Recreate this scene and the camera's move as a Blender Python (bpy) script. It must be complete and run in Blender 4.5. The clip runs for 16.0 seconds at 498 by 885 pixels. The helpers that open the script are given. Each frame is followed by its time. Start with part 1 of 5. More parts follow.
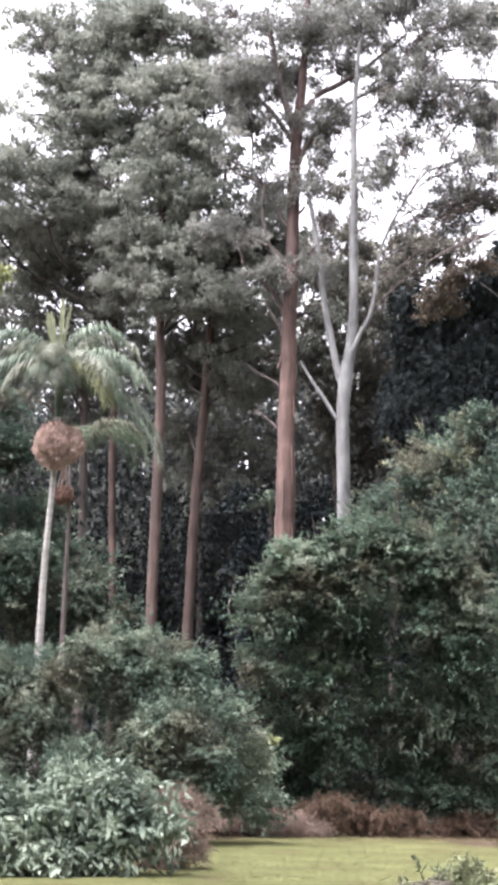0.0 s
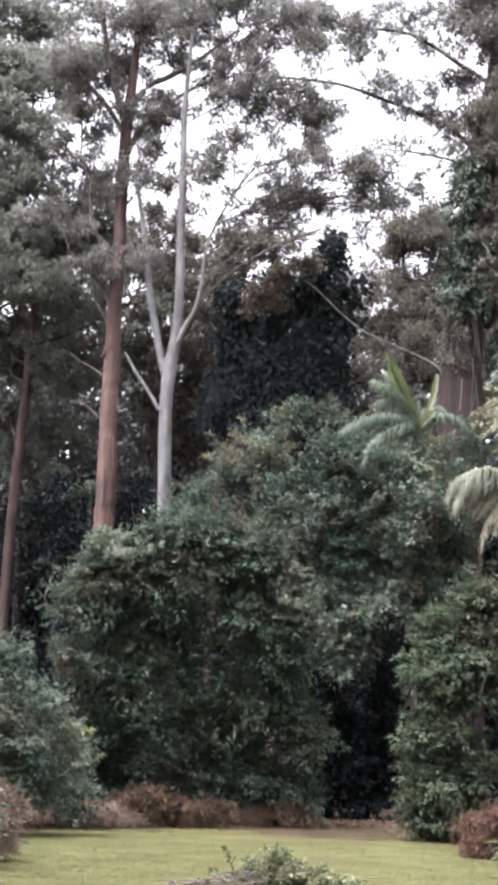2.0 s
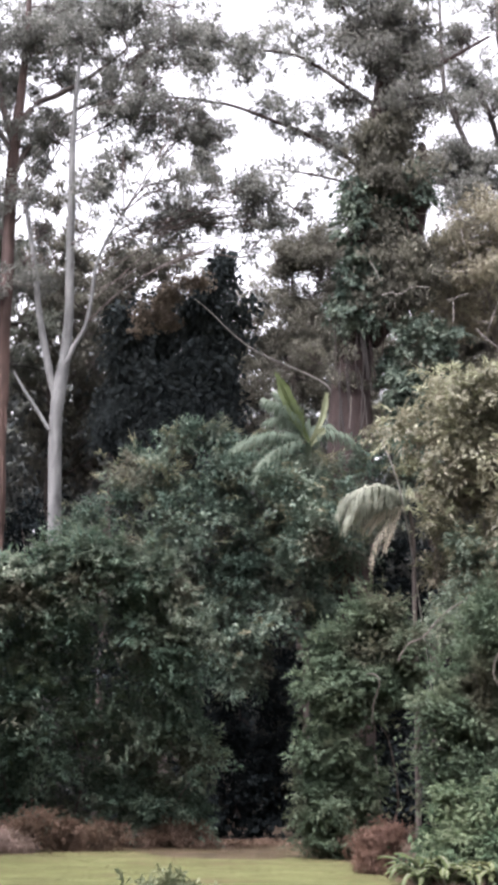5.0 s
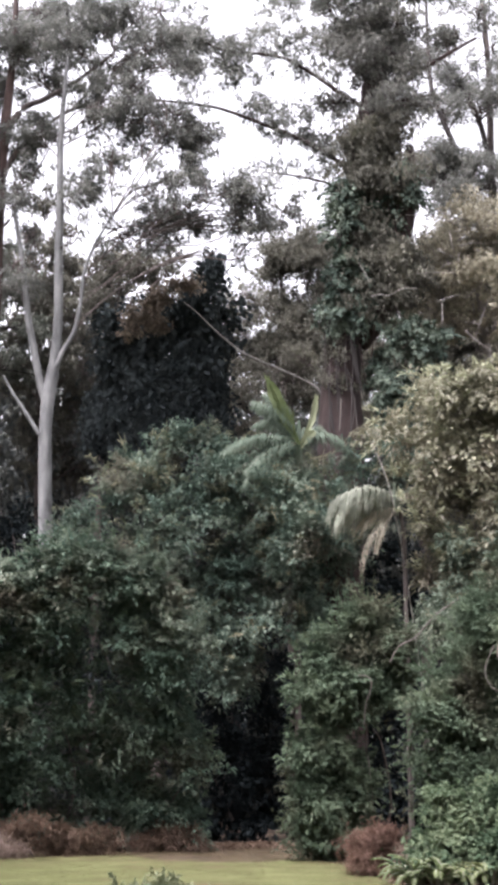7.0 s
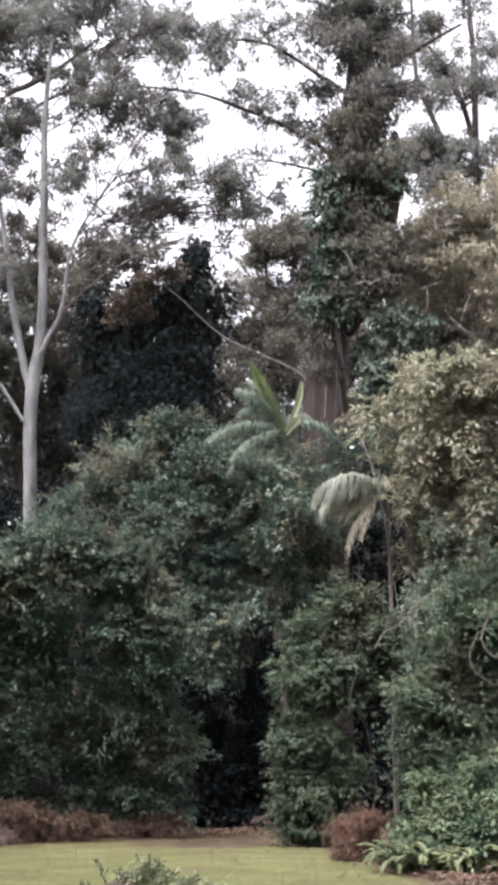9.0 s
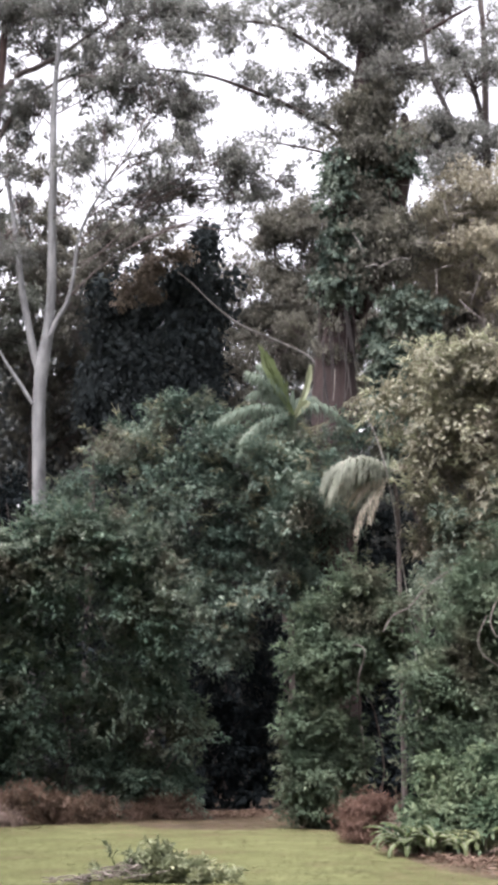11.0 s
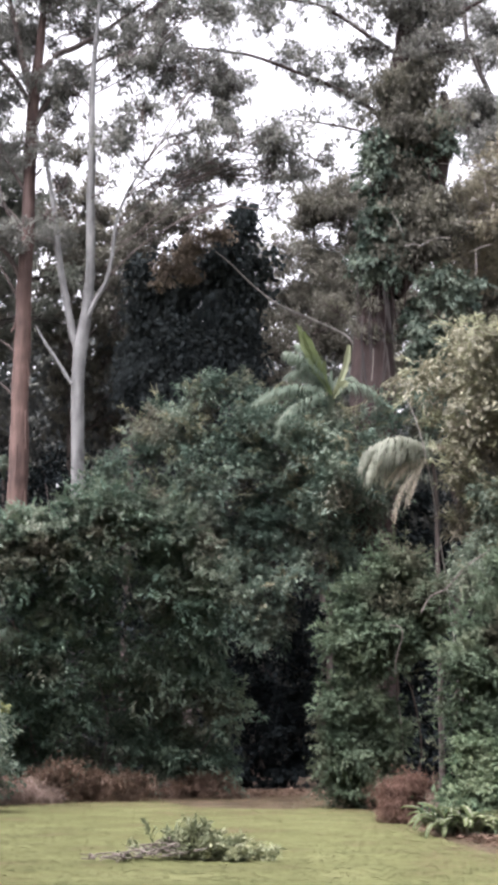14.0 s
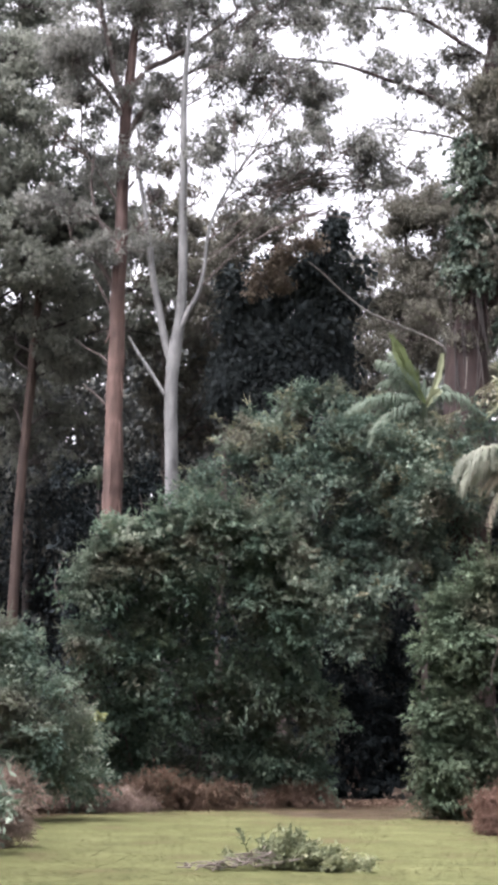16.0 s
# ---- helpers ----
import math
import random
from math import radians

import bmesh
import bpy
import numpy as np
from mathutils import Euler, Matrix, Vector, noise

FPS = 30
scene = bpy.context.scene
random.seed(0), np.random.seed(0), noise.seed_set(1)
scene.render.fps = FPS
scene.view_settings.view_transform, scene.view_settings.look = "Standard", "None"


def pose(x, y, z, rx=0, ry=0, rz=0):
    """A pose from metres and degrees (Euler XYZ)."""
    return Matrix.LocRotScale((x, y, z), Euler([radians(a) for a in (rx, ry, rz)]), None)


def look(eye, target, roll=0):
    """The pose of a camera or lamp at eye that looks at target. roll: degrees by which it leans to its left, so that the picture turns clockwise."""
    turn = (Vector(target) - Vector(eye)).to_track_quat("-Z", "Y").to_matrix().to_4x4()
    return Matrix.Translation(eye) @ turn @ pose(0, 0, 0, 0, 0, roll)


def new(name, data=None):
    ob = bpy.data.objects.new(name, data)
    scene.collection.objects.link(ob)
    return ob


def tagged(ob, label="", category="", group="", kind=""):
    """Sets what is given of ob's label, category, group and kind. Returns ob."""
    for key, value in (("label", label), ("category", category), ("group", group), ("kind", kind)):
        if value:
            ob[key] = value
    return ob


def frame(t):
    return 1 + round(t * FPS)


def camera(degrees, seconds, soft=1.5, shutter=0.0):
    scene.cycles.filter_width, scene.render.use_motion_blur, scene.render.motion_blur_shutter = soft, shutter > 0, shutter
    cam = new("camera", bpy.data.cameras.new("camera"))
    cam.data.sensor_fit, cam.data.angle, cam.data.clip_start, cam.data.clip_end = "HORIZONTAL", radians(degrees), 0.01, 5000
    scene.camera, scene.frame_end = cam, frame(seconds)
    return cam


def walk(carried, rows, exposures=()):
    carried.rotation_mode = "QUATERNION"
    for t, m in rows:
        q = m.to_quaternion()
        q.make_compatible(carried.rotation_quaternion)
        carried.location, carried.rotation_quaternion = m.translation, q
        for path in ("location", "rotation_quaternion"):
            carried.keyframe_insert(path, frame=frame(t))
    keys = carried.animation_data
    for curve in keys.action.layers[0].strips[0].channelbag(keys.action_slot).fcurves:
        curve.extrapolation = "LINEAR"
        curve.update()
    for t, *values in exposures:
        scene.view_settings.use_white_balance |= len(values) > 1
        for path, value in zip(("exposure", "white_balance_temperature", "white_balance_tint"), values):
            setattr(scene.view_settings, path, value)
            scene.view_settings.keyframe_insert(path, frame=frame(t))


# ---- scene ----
# The camera turns on the spot, at eye height on a lawn before a wood.
EYE = 1.6
cam = camera(19.26, 16.0, soft=4.4)
ROWS = [  # seconds, yaw, pitch, roll
    (0.0, 11.46, 12.20, -1.77), (0.5, 10.32, 11.99, -1.87), (1.0, 7.50, 12.12, -1.67), (1.5, 5.05, 12.24, -1.67),
    (2.0, 4.35, 12.10, -1.80), (2.5, 3.12, 12.15, -1.65), (3.0, 2.40, 12.11, -1.42), (3.5, 1.47, 11.83, -1.15),
    (4.0, 0.74, 12.43, -1.08), (4.2, 0.61, 12.65, -0.95), (6.3, 0.20, 13.19, 0.00), (6.5, 0.29, 13.59, 0.12),
    (7.0, 0.00, 13.02, 0.00), (7.5, -0.53, 12.81, 0.15), (8.0, -0.85, 12.64, 0.33), (8.2, -0.50, 12.36, 0.29),
    (10.3, -0.70, 12.84, 0.02), (10.5, -0.56, 12.66, 0.04), (11.0, -0.24, 11.86, 0.02), (11.5, 0.22, 10.80, -0.10),
    (12.0, 0.46, 11.25, -0.15), (12.5, 0.47, 11.00, -0.40), (13.0, 0.80, 10.94, -0.24), (13.5, 0.87, 11.55, -0.32),
    (14.0, 1.20, 11.08, -0.36), (14.5, 1.77, 10.84, -0.24), (15.0, 2.98, 11.37, -0.50), (15.5, 4.49, 11.63, -0.74),
    (16.0, 4.82, 11.41, -0.75),
]
walk(cam, [(t, pose(0, 0, EYE, 90 + pitch, roll, yaw)) for t, yaw, pitch, roll in ROWS], exposures=[(0.0, 2.6, 6350, 19), (1.5, 2.38, 6350, 19), (4.0, 2.23, 6350, 19), (7.0, 2.09, 6350, 19), (11.0, 2.12, 6350, 19), (16.0, 2.24, 6350, 19)])

# ---- sky and sun: a bright overcast afternoon ----
SUN_UP, SUN_TURN = 66.0, 232.0
world = bpy.data.worlds.new("sky")
scene.world = world
world.use_nodes = True
wn, wl = world.node_tree.nodes, world.node_tree.links
sky = wn.new("ShaderNodeTexSky")
sky.sky_type, sky.sun_disc = "NISHITA", False
sky.sun_elevation, sky.sun_rotation = radians(SUN_UP), radians(SUN_TURN)
sky.air_density, sky.dust_density, sky.ozone_density = 1.0, 6.0, 1.0
grey = wn.new("ShaderNodeHueSaturation")
grey.inputs["Saturation"].default_value = 0.12
wl.new(sky.outputs["Color"], grey.inputs["Color"])
wl.new(grey.outputs["Color"], wn["Background"].inputs["Color"])
wn["Background"].inputs["Strength"].default_value = 0.15
sun = new("sun", bpy.data.lights.new("sun", "SUN"))
sun.data.energy, sun.data.angle, sun.data.color = 1.35, radians(50), (1.0, 0.98, 0.96)
sun.matrix_world = look((40 * math.sin(radians(SUN_TURN)), 40 * math.cos(radians(SUN_TURN)), 40 * math.tan(radians(SUN_UP))), (0, 0, 0))


# ---- materials ----
def material(name):
    m = bpy.data.materials.new(name)
    m.use_nodes = True
    n, l = m.node_tree.nodes, m.node_tree.links
    return m, n, l, n["Principled BSDF"]


def ramp(n, stops):
    r = n.new("ShaderNodeValToRGB")
    e = r.color_ramp.elements
    while len(e) < len(stops):
        e.new(0.5)
    for k, (p, c) in zip(e, stops):
        k.position, k.color = p, (*c, 1)
    return r


def leafy(name, dark, mid, light, through_light=0.25, rough=0.5, gloss=0.4, patch=0.6, brown=None, leaf_tone=0.35):
    """Leaves: each leaf has its own tone, and patches of the plant differ in tone."""
    m, n, l, b = material(name)
    geo, co = n.new("ShaderNodeNewGeometry"), n.new("ShaderNodeTexCoord")
    blot = n.new("ShaderNodeTexNoise")
    blot.inputs["Scale"].default_value, blot.inputs["Detail"].default_value = patch, 3
    l.new(co.outputs["Object"], blot.inputs["Vector"])
    tuft = n.new("ShaderNodeTexNoise")
    tuft.inputs["Scale"].default_value, tuft.inputs["Detail"].default_value = 1.7, 2
    l.new(co.outputs["Object"], tuft.inputs["Vector"])
    add, mid_sum, mix = (n.new("ShaderNodeMath") for _ in range(3))
    for k in (add, mid_sum, mix):
        k.operation = "MULTIPLY_ADD"
    l.new(geo.outputs["Random Per Island"], add.inputs[0])
    add.inputs[1].default_value, add.inputs[2].default_value = leaf_tone, -1.05 - leaf_tone / 2
    l.new(tuft.outputs["Fac"], mid_sum.inputs[0])
    mid_sum.inputs[1].default_value = 1.5
    l.new(add.outputs[0], mid_sum.inputs[2])
    l.new(blot.outputs["Fac"], mix.inputs[0])
    mix.inputs[1].default_value = 1.6
    l.new(mid_sum.outputs[0], mix.inputs[2])
    r = ramp(n, [(0.0, dark), (0.5, mid), (1.0, light)])
    l.new(mix.outputs[0], r.inputs["Fac"])
    tone = r.outputs["Color"]
    if brown:
        sere, part_of, blend = n.new("ShaderNodeTexNoise"), n.new("ShaderNodeMapRange"), n.new("ShaderNodeMix")
        sere.inputs["Scale"].default_value, sere.inputs["Detail"].default_value = 0.75, 2
        l.new(co.outputs["Object"], sere.inputs["Vector"])
        l.new(sere.outputs["Fac"], part_of.inputs["Value"])
        part_of.inputs["From Min"].default_value, part_of.inputs["From Max"].default_value, part_of.inputs["To Max"].default_value = 0.51, 0.68, 0.7
        blend.data_type = "RGBA"
        l.new(part_of.outputs["Result"], blend.inputs[0])
        l.new(tone, blend.inputs[6])
        blend.inputs[7].default_value = (*brown, 1)
        tone = blend.outputs[2]
    l.new(tone, b.inputs["Base Color"])
    b.inputs["Roughness"].default_value, b.inputs["Specular IOR Level"].default_value = rough, gloss
    t = n.new("ShaderNodeBsdfTranslucent")
    l.new(tone, t.inputs["Color"])
    s = n.new("ShaderNodeMixShader")
    s.inputs["Fac"].default_value = through_light
    l.new(b.outputs["BSDF"], s.inputs[1])
    l.new(t.outputs["BSDF"], s.inputs[2])
    l.new(s.outputs["Shader"], n["Material Output"].inputs["Surface"])
    return m


def barky(name, dark, mid, light, stretch=0.12, scale=5.0, bump=0.5, upper_tint=None):
    """Bark: long streaks, blotches and a rough relief. The last argument: a height, and the tint multiplied in above
    it.
    """
    m, n, l, b = material(name)
    co, mp = n.new("ShaderNodeTexCoord"), n.new("ShaderNodeMapping")
    mp.inputs["Scale"].default_value = (1, 1, stretch)
    l.new(co.outputs["Object"], mp.inputs["Vector"])
    streak, blot = n.new("ShaderNodeTexNoise"), n.new("ShaderNodeTexNoise")
    streak.inputs["Scale"].default_value, streak.inputs["Detail"].default_value, streak.inputs["Roughness"].default_value = scale, 8, 0.65
    blot.inputs["Scale"].default_value, blot.inputs["Detail"].default_value = 1.1, 4
    l.new(mp.outputs["Vector"], streak.inputs["Vector"])
    l.new(co.outputs["Object"], blot.inputs["Vector"])
    add = n.new("ShaderNodeMath")
    add.operation = "MULTIPLY_ADD"
    l.new(streak.outputs["Fac"], add.inputs[0])
    add.inputs[1].default_value = 1.3
    sub = n.new("ShaderNodeMath")
    sub.operation = "MULTIPLY_ADD"
    l.new(blot.outputs["Fac"], sub.inputs[0])
    sub.inputs[1].default_value, sub.inputs[2].default_value = 0.9, -0.6
    l.new(sub.outputs[0], add.inputs[2])
    r = ramp(n, [(0.15, dark), (0.5, mid), (0.85, light)])
    l.new(add.outputs[0], r.inputs["Fac"])
    tone = r.outputs["Color"]
    # Above a given height the bark colour is multiplied by a darker tint.
    if upper_tint:
        split, edge, fade, blend = (n.new("ShaderNode" + k) for k in ("SeparateXYZ", "Math", "MapRange", "Mix"))
        l.new(co.outputs["Object"], split.inputs[0])
        edge.operation = "MULTIPLY_ADD"
        l.new(streak.outputs["Fac"], edge.inputs[0])
        edge.inputs[1].default_value = 5.0
        l.new(split.outputs["Z"], edge.inputs[2])
        l.new(edge.outputs[0], fade.inputs["Value"])
        fade.inputs["From Min"].default_value, fade.inputs["From Max"].default_value = upper_tint[0] + 1.5, upper_tint[0] + 3.5
        blend.data_type, blend.blend_type = "RGBA", "MULTIPLY"
        l.new(fade.outputs["Result"], blend.inputs[0])
        l.new(tone, blend.inputs[6])
        blend.inputs[7].default_value = (*upper_tint[1], 1)
        tone = blend.outputs[2]
    l.new(tone, b.inputs["Base Color"])
    b.inputs["Roughness"].default_value = 0.85
    bm_ = n.new("ShaderNodeBump")
    bm_.inputs["Strength"].default_value, bm_.inputs["Distance"].default_value = bump, 0.03
    l.new(streak.outputs["Fac"], bm_.inputs["Height"])
    l.new(bm_.outputs["Normal"], b.inputs["Normal"])
    return m


def earthy(name, stops, scale=0.5, fine=30.0, relief=0.8):
    """Ground: broad patches, small blotches and a fine grain."""
    m, n, l, b = material(name)
    co = n.new("ShaderNodeTexCoord")
    big, small = n.new("ShaderNodeTexNoise"), n.new("ShaderNodeTexNoise")
    big.inputs["Scale"].default_value, big.inputs["Detail"].default_value = scale, 5
    small.inputs["Scale"].default_value, small.inputs["Detail"].default_value = fine, 6
    for k in (big, small):
        l.new(co.outputs["Object"], k.inputs["Vector"])
    add = n.new("ShaderNodeMath")
    add.operation = "MULTIPLY_ADD"
    l.new(small.outputs["Fac"], add.inputs[0])
    add.inputs[1].default_value = 0.5
    sub = n.new("ShaderNodeMath")
    sub.operation = "MULTIPLY_ADD"
    l.new(big.outputs["Fac"], sub.inputs[0])
    sub.inputs[1].default_value, sub.inputs[2].default_value = 1.6, -0.55
    l.new(sub.outputs[0], add.inputs[2])
    r = ramp(n, stops)
    l.new(add.outputs[0], r.inputs["Fac"])
    l.new(r.outputs["Color"], b.inputs["Base Color"])
    b.inputs["Roughness"].default_value, b.inputs["Specular IOR Level"].default_value = 0.95, 0.15
    bm_ = n.new("ShaderNodeBump")
    bm_.inputs["Strength"].default_value, bm_.inputs["Distance"].default_value = relief, 0.04
    l.new(small.outputs["Fac"], bm_.inputs["Height"])
    l.new(bm_.outputs["Normal"], b.inputs["Normal"])
    return m


LEAF_DARK = leafy("dark vine leaves", (0.064, 0.100, 0.078), (0.067, 0.103, 0.075), (0.157, 0.206, 0.155), 0.34, 0.75, 0.1, brown=(0.078, 0.068, 0.050), leaf_tone=0.2)
LEAF_MOUND = leafy("mound leaves", (0.074, 0.120, 0.098), (0.109, 0.148, 0.115), (0.282, 0.326, 0.256), 0.34, 0.75, 0.1, brown=(0.135, 0.115, 0.088), leaf_tone=0.25)
LEAF_BIG = leafy("broad glossy leaves", (0.076, 0.106, 0.083), (0.180, 0.227, 0.176), (0.370, 0.427, 0.342), 0.25, 0.6, 0.2, leaf_tone=0.45)
LEAF_MIX = leafy("mixed scrub leaves", (0.060, 0.095, 0.076), (0.092, 0.130, 0.102), (0.232, 0.277, 0.218), 0.34, 0.75, 0.1, brown=(0.130, 0.107, 0.082), leaf_tone=0.25)
LEAF_SHRUB = leafy("shrub leaves", (0.070, 0.101, 0.069), (0.076, 0.105, 0.070), (0.159, 0.196, 0.132), 0.34, 0.75, 0.1, brown=(0.085, 0.072, 0.054), leaf_tone=0.25)
LEAF_GUM = leafy("gum leaves", (0.089, 0.091, 0.084), (0.165, 0.169, 0.155), (0.281, 0.287, 0.259), 0.45, 0.6, 0.2)
LEAF_CROWN = leafy("dusky crown leaves", (0.095, 0.095, 0.088), (0.142, 0.143, 0.130), (0.244, 0.244, 0.216), 0.35, 0.6, 0.2)
LEAF_WOOD = leafy("wood canopy leaves", (0.137, 0.147, 0.127), (0.201, 0.217, 0.186), (0.284, 0.299, 0.257), 0.5, 0.8, 0.08, leaf_tone=0.2)
LEAF_FAR = leafy("far wood leaves", (0.056, 0.066, 0.068), (0.081, 0.087, 0.084), (0.142, 0.146, 0.126), 0.1, 0.85, 0.1)
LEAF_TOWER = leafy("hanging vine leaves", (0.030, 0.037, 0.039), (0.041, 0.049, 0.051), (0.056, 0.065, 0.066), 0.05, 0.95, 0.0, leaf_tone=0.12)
LEAF_OLIVE = leafy("dim olive-brown leaves", (0.075, 0.074, 0.061), (0.110, 0.107, 0.087), (0.187, 0.181, 0.144), 0.3, 0.6, 0.2)
LEAF_IVY = leafy("dim ivy leaves", (0.037, 0.058, 0.048), (0.077, 0.103, 0.081), (0.163, 0.195, 0.153), 0.15, 0.7, 0.15)
LEAF_SHOOT = leafy("pale young shoots", (0.082, 0.095, 0.063), (0.174, 0.180, 0.121), (0.328, 0.314, 0.217), 0.3, 0.6, 0.25)
LEAF_DRY = leafy("dry olive leaves", (0.118, 0.114, 0.080), (0.172, 0.168, 0.116), (0.293, 0.289, 0.203), 0.3, brown=(0.17, 0.14, 0.105))
LEAF_PALEDRY = leafy("pale yellowish leaf bunches", (0.184, 0.192, 0.123), (0.336, 0.350, 0.236), (0.520, 0.533, 0.393), 0.3)
LEAF_PALE = leafy("pale tan leaves", (0.129, 0.118, 0.088), (0.240, 0.221, 0.162), (0.407, 0.382, 0.289), 0.35)
LEAF_YELLOW = leafy("yellow-green leaves", (0.09, 0.11, 0.04), (0.17, 0.19, 0.08), (0.30, 0.32, 0.15), 0.35)
LEAF_FERN = leafy("fern fronds", (0.067, 0.090, 0.042), (0.130, 0.160, 0.076), (0.275, 0.296, 0.154), 0.3, 0.8, 0.06)
LEAF_GREYPALM = leafy("grey-green palm leaflets", (0.094, 0.104, 0.080), (0.171, 0.185, 0.145), (0.290, 0.304, 0.245), 0.3, 0.6, 0.2)
LEAF_PALM = leafy("palm leaflets", (0.06, 0.084, 0.062), (0.12, 0.155, 0.118), (0.23, 0.265, 0.21), 0.3, 0.7, 0.15)
LEAF_FRESH = leafy("fresh green palm leaflets", (0.055, 0.074, 0.028), (0.104, 0.134, 0.057), (0.188, 0.215, 0.108), 0.3, 0.45, 0.4)
LEAF_DEAD = leafy("dead palm leaflets", (0.17, 0.14, 0.10), (0.33, 0.285, 0.22), (0.48, 0.44, 0.36), 0.2)
DRY_GRASS = leafy("worn brown grass", (0.093, 0.067, 0.042), (0.140, 0.104, 0.067), (0.196, 0.149, 0.101), 0.2, 0.7, 0.1)
LEAF_SPRIG = leafy("cut green sprigs", (0.097, 0.115, 0.067), (0.183, 0.204, 0.122), (0.323, 0.334, 0.210), 0.3, 0.6, 0.25)
LEAF_CREST = leafy("pale olive leaves", (0.062, 0.087, 0.066), (0.110, 0.139, 0.106), (0.228, 0.263, 0.206), 0.34, 0.75, 0.1, brown=(0.15, 0.125, 0.095))
LEAF_LOW = leafy("low shrub leaves", (0.041, 0.069, 0.043), (0.073, 0.109, 0.067), (0.193, 0.236, 0.148), 0.34, 0.75, 0.1)
LEAF_SPEAR = leafy("pale folded spear leaf", (0.15, 0.165, 0.10), (0.24, 0.26, 0.165), (0.36, 0.375, 0.26), 0.3, 0.5, 0.3)
LEAF_CREEPER = leafy("dim tan creeper leaves", (0.102, 0.083, 0.066), (0.179, 0.147, 0.118), (0.306, 0.256, 0.204), 0.2, 0.7, 0.1)
# Near-black leaf colour with the deep shade under the trees painted in.
LEAF_SHADE = leafy("shade-dark understorey leaves", (0.017, 0.021, 0.024), (0.023, 0.029, 0.031), (0.033, 0.040, 0.042), 0.04, 0.95, 0.0, leaf_tone=0.1)
BRACKEN_TAN = leafy("pale dead fern", (0.078, 0.050, 0.038), (0.147, 0.093, 0.074), (0.252, 0.168, 0.136), 0.2, 0.9, 0.05)
BRACKEN_PINK = leafy("pale pinkish dry stalks", (0.13, 0.098, 0.084), (0.235, 0.18, 0.155), (0.38, 0.305, 0.265), 0.2, 0.9, 0.05)
BRACKEN = leafy("dead bracken", (0.060, 0.043, 0.032), (0.120, 0.083, 0.062), (0.22, 0.160, 0.128), 0.15, 0.9, 0.05)
FRUIT = leafy("palm fruit strings", (0.294, 0.209, 0.176), (0.458, 0.341, 0.298), (0.610, 0.489, 0.437), 0.15, 0.85, 0.05)
GRASS = leafy("lawn grass", (0.055, 0.060, 0.030), (0.091, 0.097, 0.045), (0.169, 0.163, 0.085), 0.45, 0.8, 0.08, 0.6, leaf_tone=0.2)
BARK_RED = barky("red gum bark", (0.034, 0.020, 0.017), (0.104, 0.062, 0.052), (0.223, 0.145, 0.125), bump=0.9, upper_tint=(14.0, (0.55, 0.55, 0.58)))
BARK_WOOD = barky("dim red-brown bark", (0.021, 0.014, 0.012), (0.057, 0.037, 0.031), (0.116, 0.080, 0.068))
BARK_IVY = barky("brown stringy bark", (0.013, 0.009, 0.007), (0.033, 0.019, 0.018), (0.061, 0.042, 0.038), 0.06, 7.0, 0.8)
BARK_WHITE = barky("pale gum bark", (0.052, 0.052, 0.053), (0.128, 0.129, 0.130), (0.205, 0.205, 0.203), 0.3, 4.0, 0.4)
BARK_BROWN = barky("brown bark", (0.04, 0.033, 0.032), (0.080, 0.064, 0.060), (0.14, 0.115, 0.105))
BARK_FAR = barky("dim bark", (0.018, 0.016, 0.016), (0.036, 0.030, 0.029), (0.065, 0.054, 0.050))
BARK_PALM = barky("palm stem", (0.17, 0.162, 0.15), (0.29, 0.28, 0.265), (0.40, 0.385, 0.365), 3.0, 3.0, 0.2)
RIB = barky("frond rib", (0.11, 0.115, 0.085), (0.17, 0.175, 0.13), (0.25, 0.25, 0.19), 0.2, 6.0, 0.1)
BARK_STICK = barky("cut stick bark", (0.061, 0.050, 0.041), (0.138, 0.115, 0.100), (0.240, 0.216, 0.195))
BARK_TWIG = barky("brown twig bark", (0.07, 0.06, 0.055), (0.13, 0.112, 0.102), (0.21, 0.185, 0.17))
BARK_GREY = barky("grey twig bark", (0.10, 0.09, 0.085), (0.19, 0.175, 0.165), (0.30, 0.28, 0.265))
LAWN = earthy("lawn", [(0.08, (0.092, 0.070, 0.040)), (0.36, (0.074, 0.077, 0.030)), (0.6, (0.090, 0.096, 0.039)), (0.9, (0.132, 0.129, 0.061))], 0.8, fine=22.0, relief=0.12)
LITTER = earthy("leaf litter", [(0.1, (0.034, 0.025, 0.019)), (0.5, (0.068, 0.050, 0.037)), (0.9, (0.112, 0.083, 0.062))], 0.8)


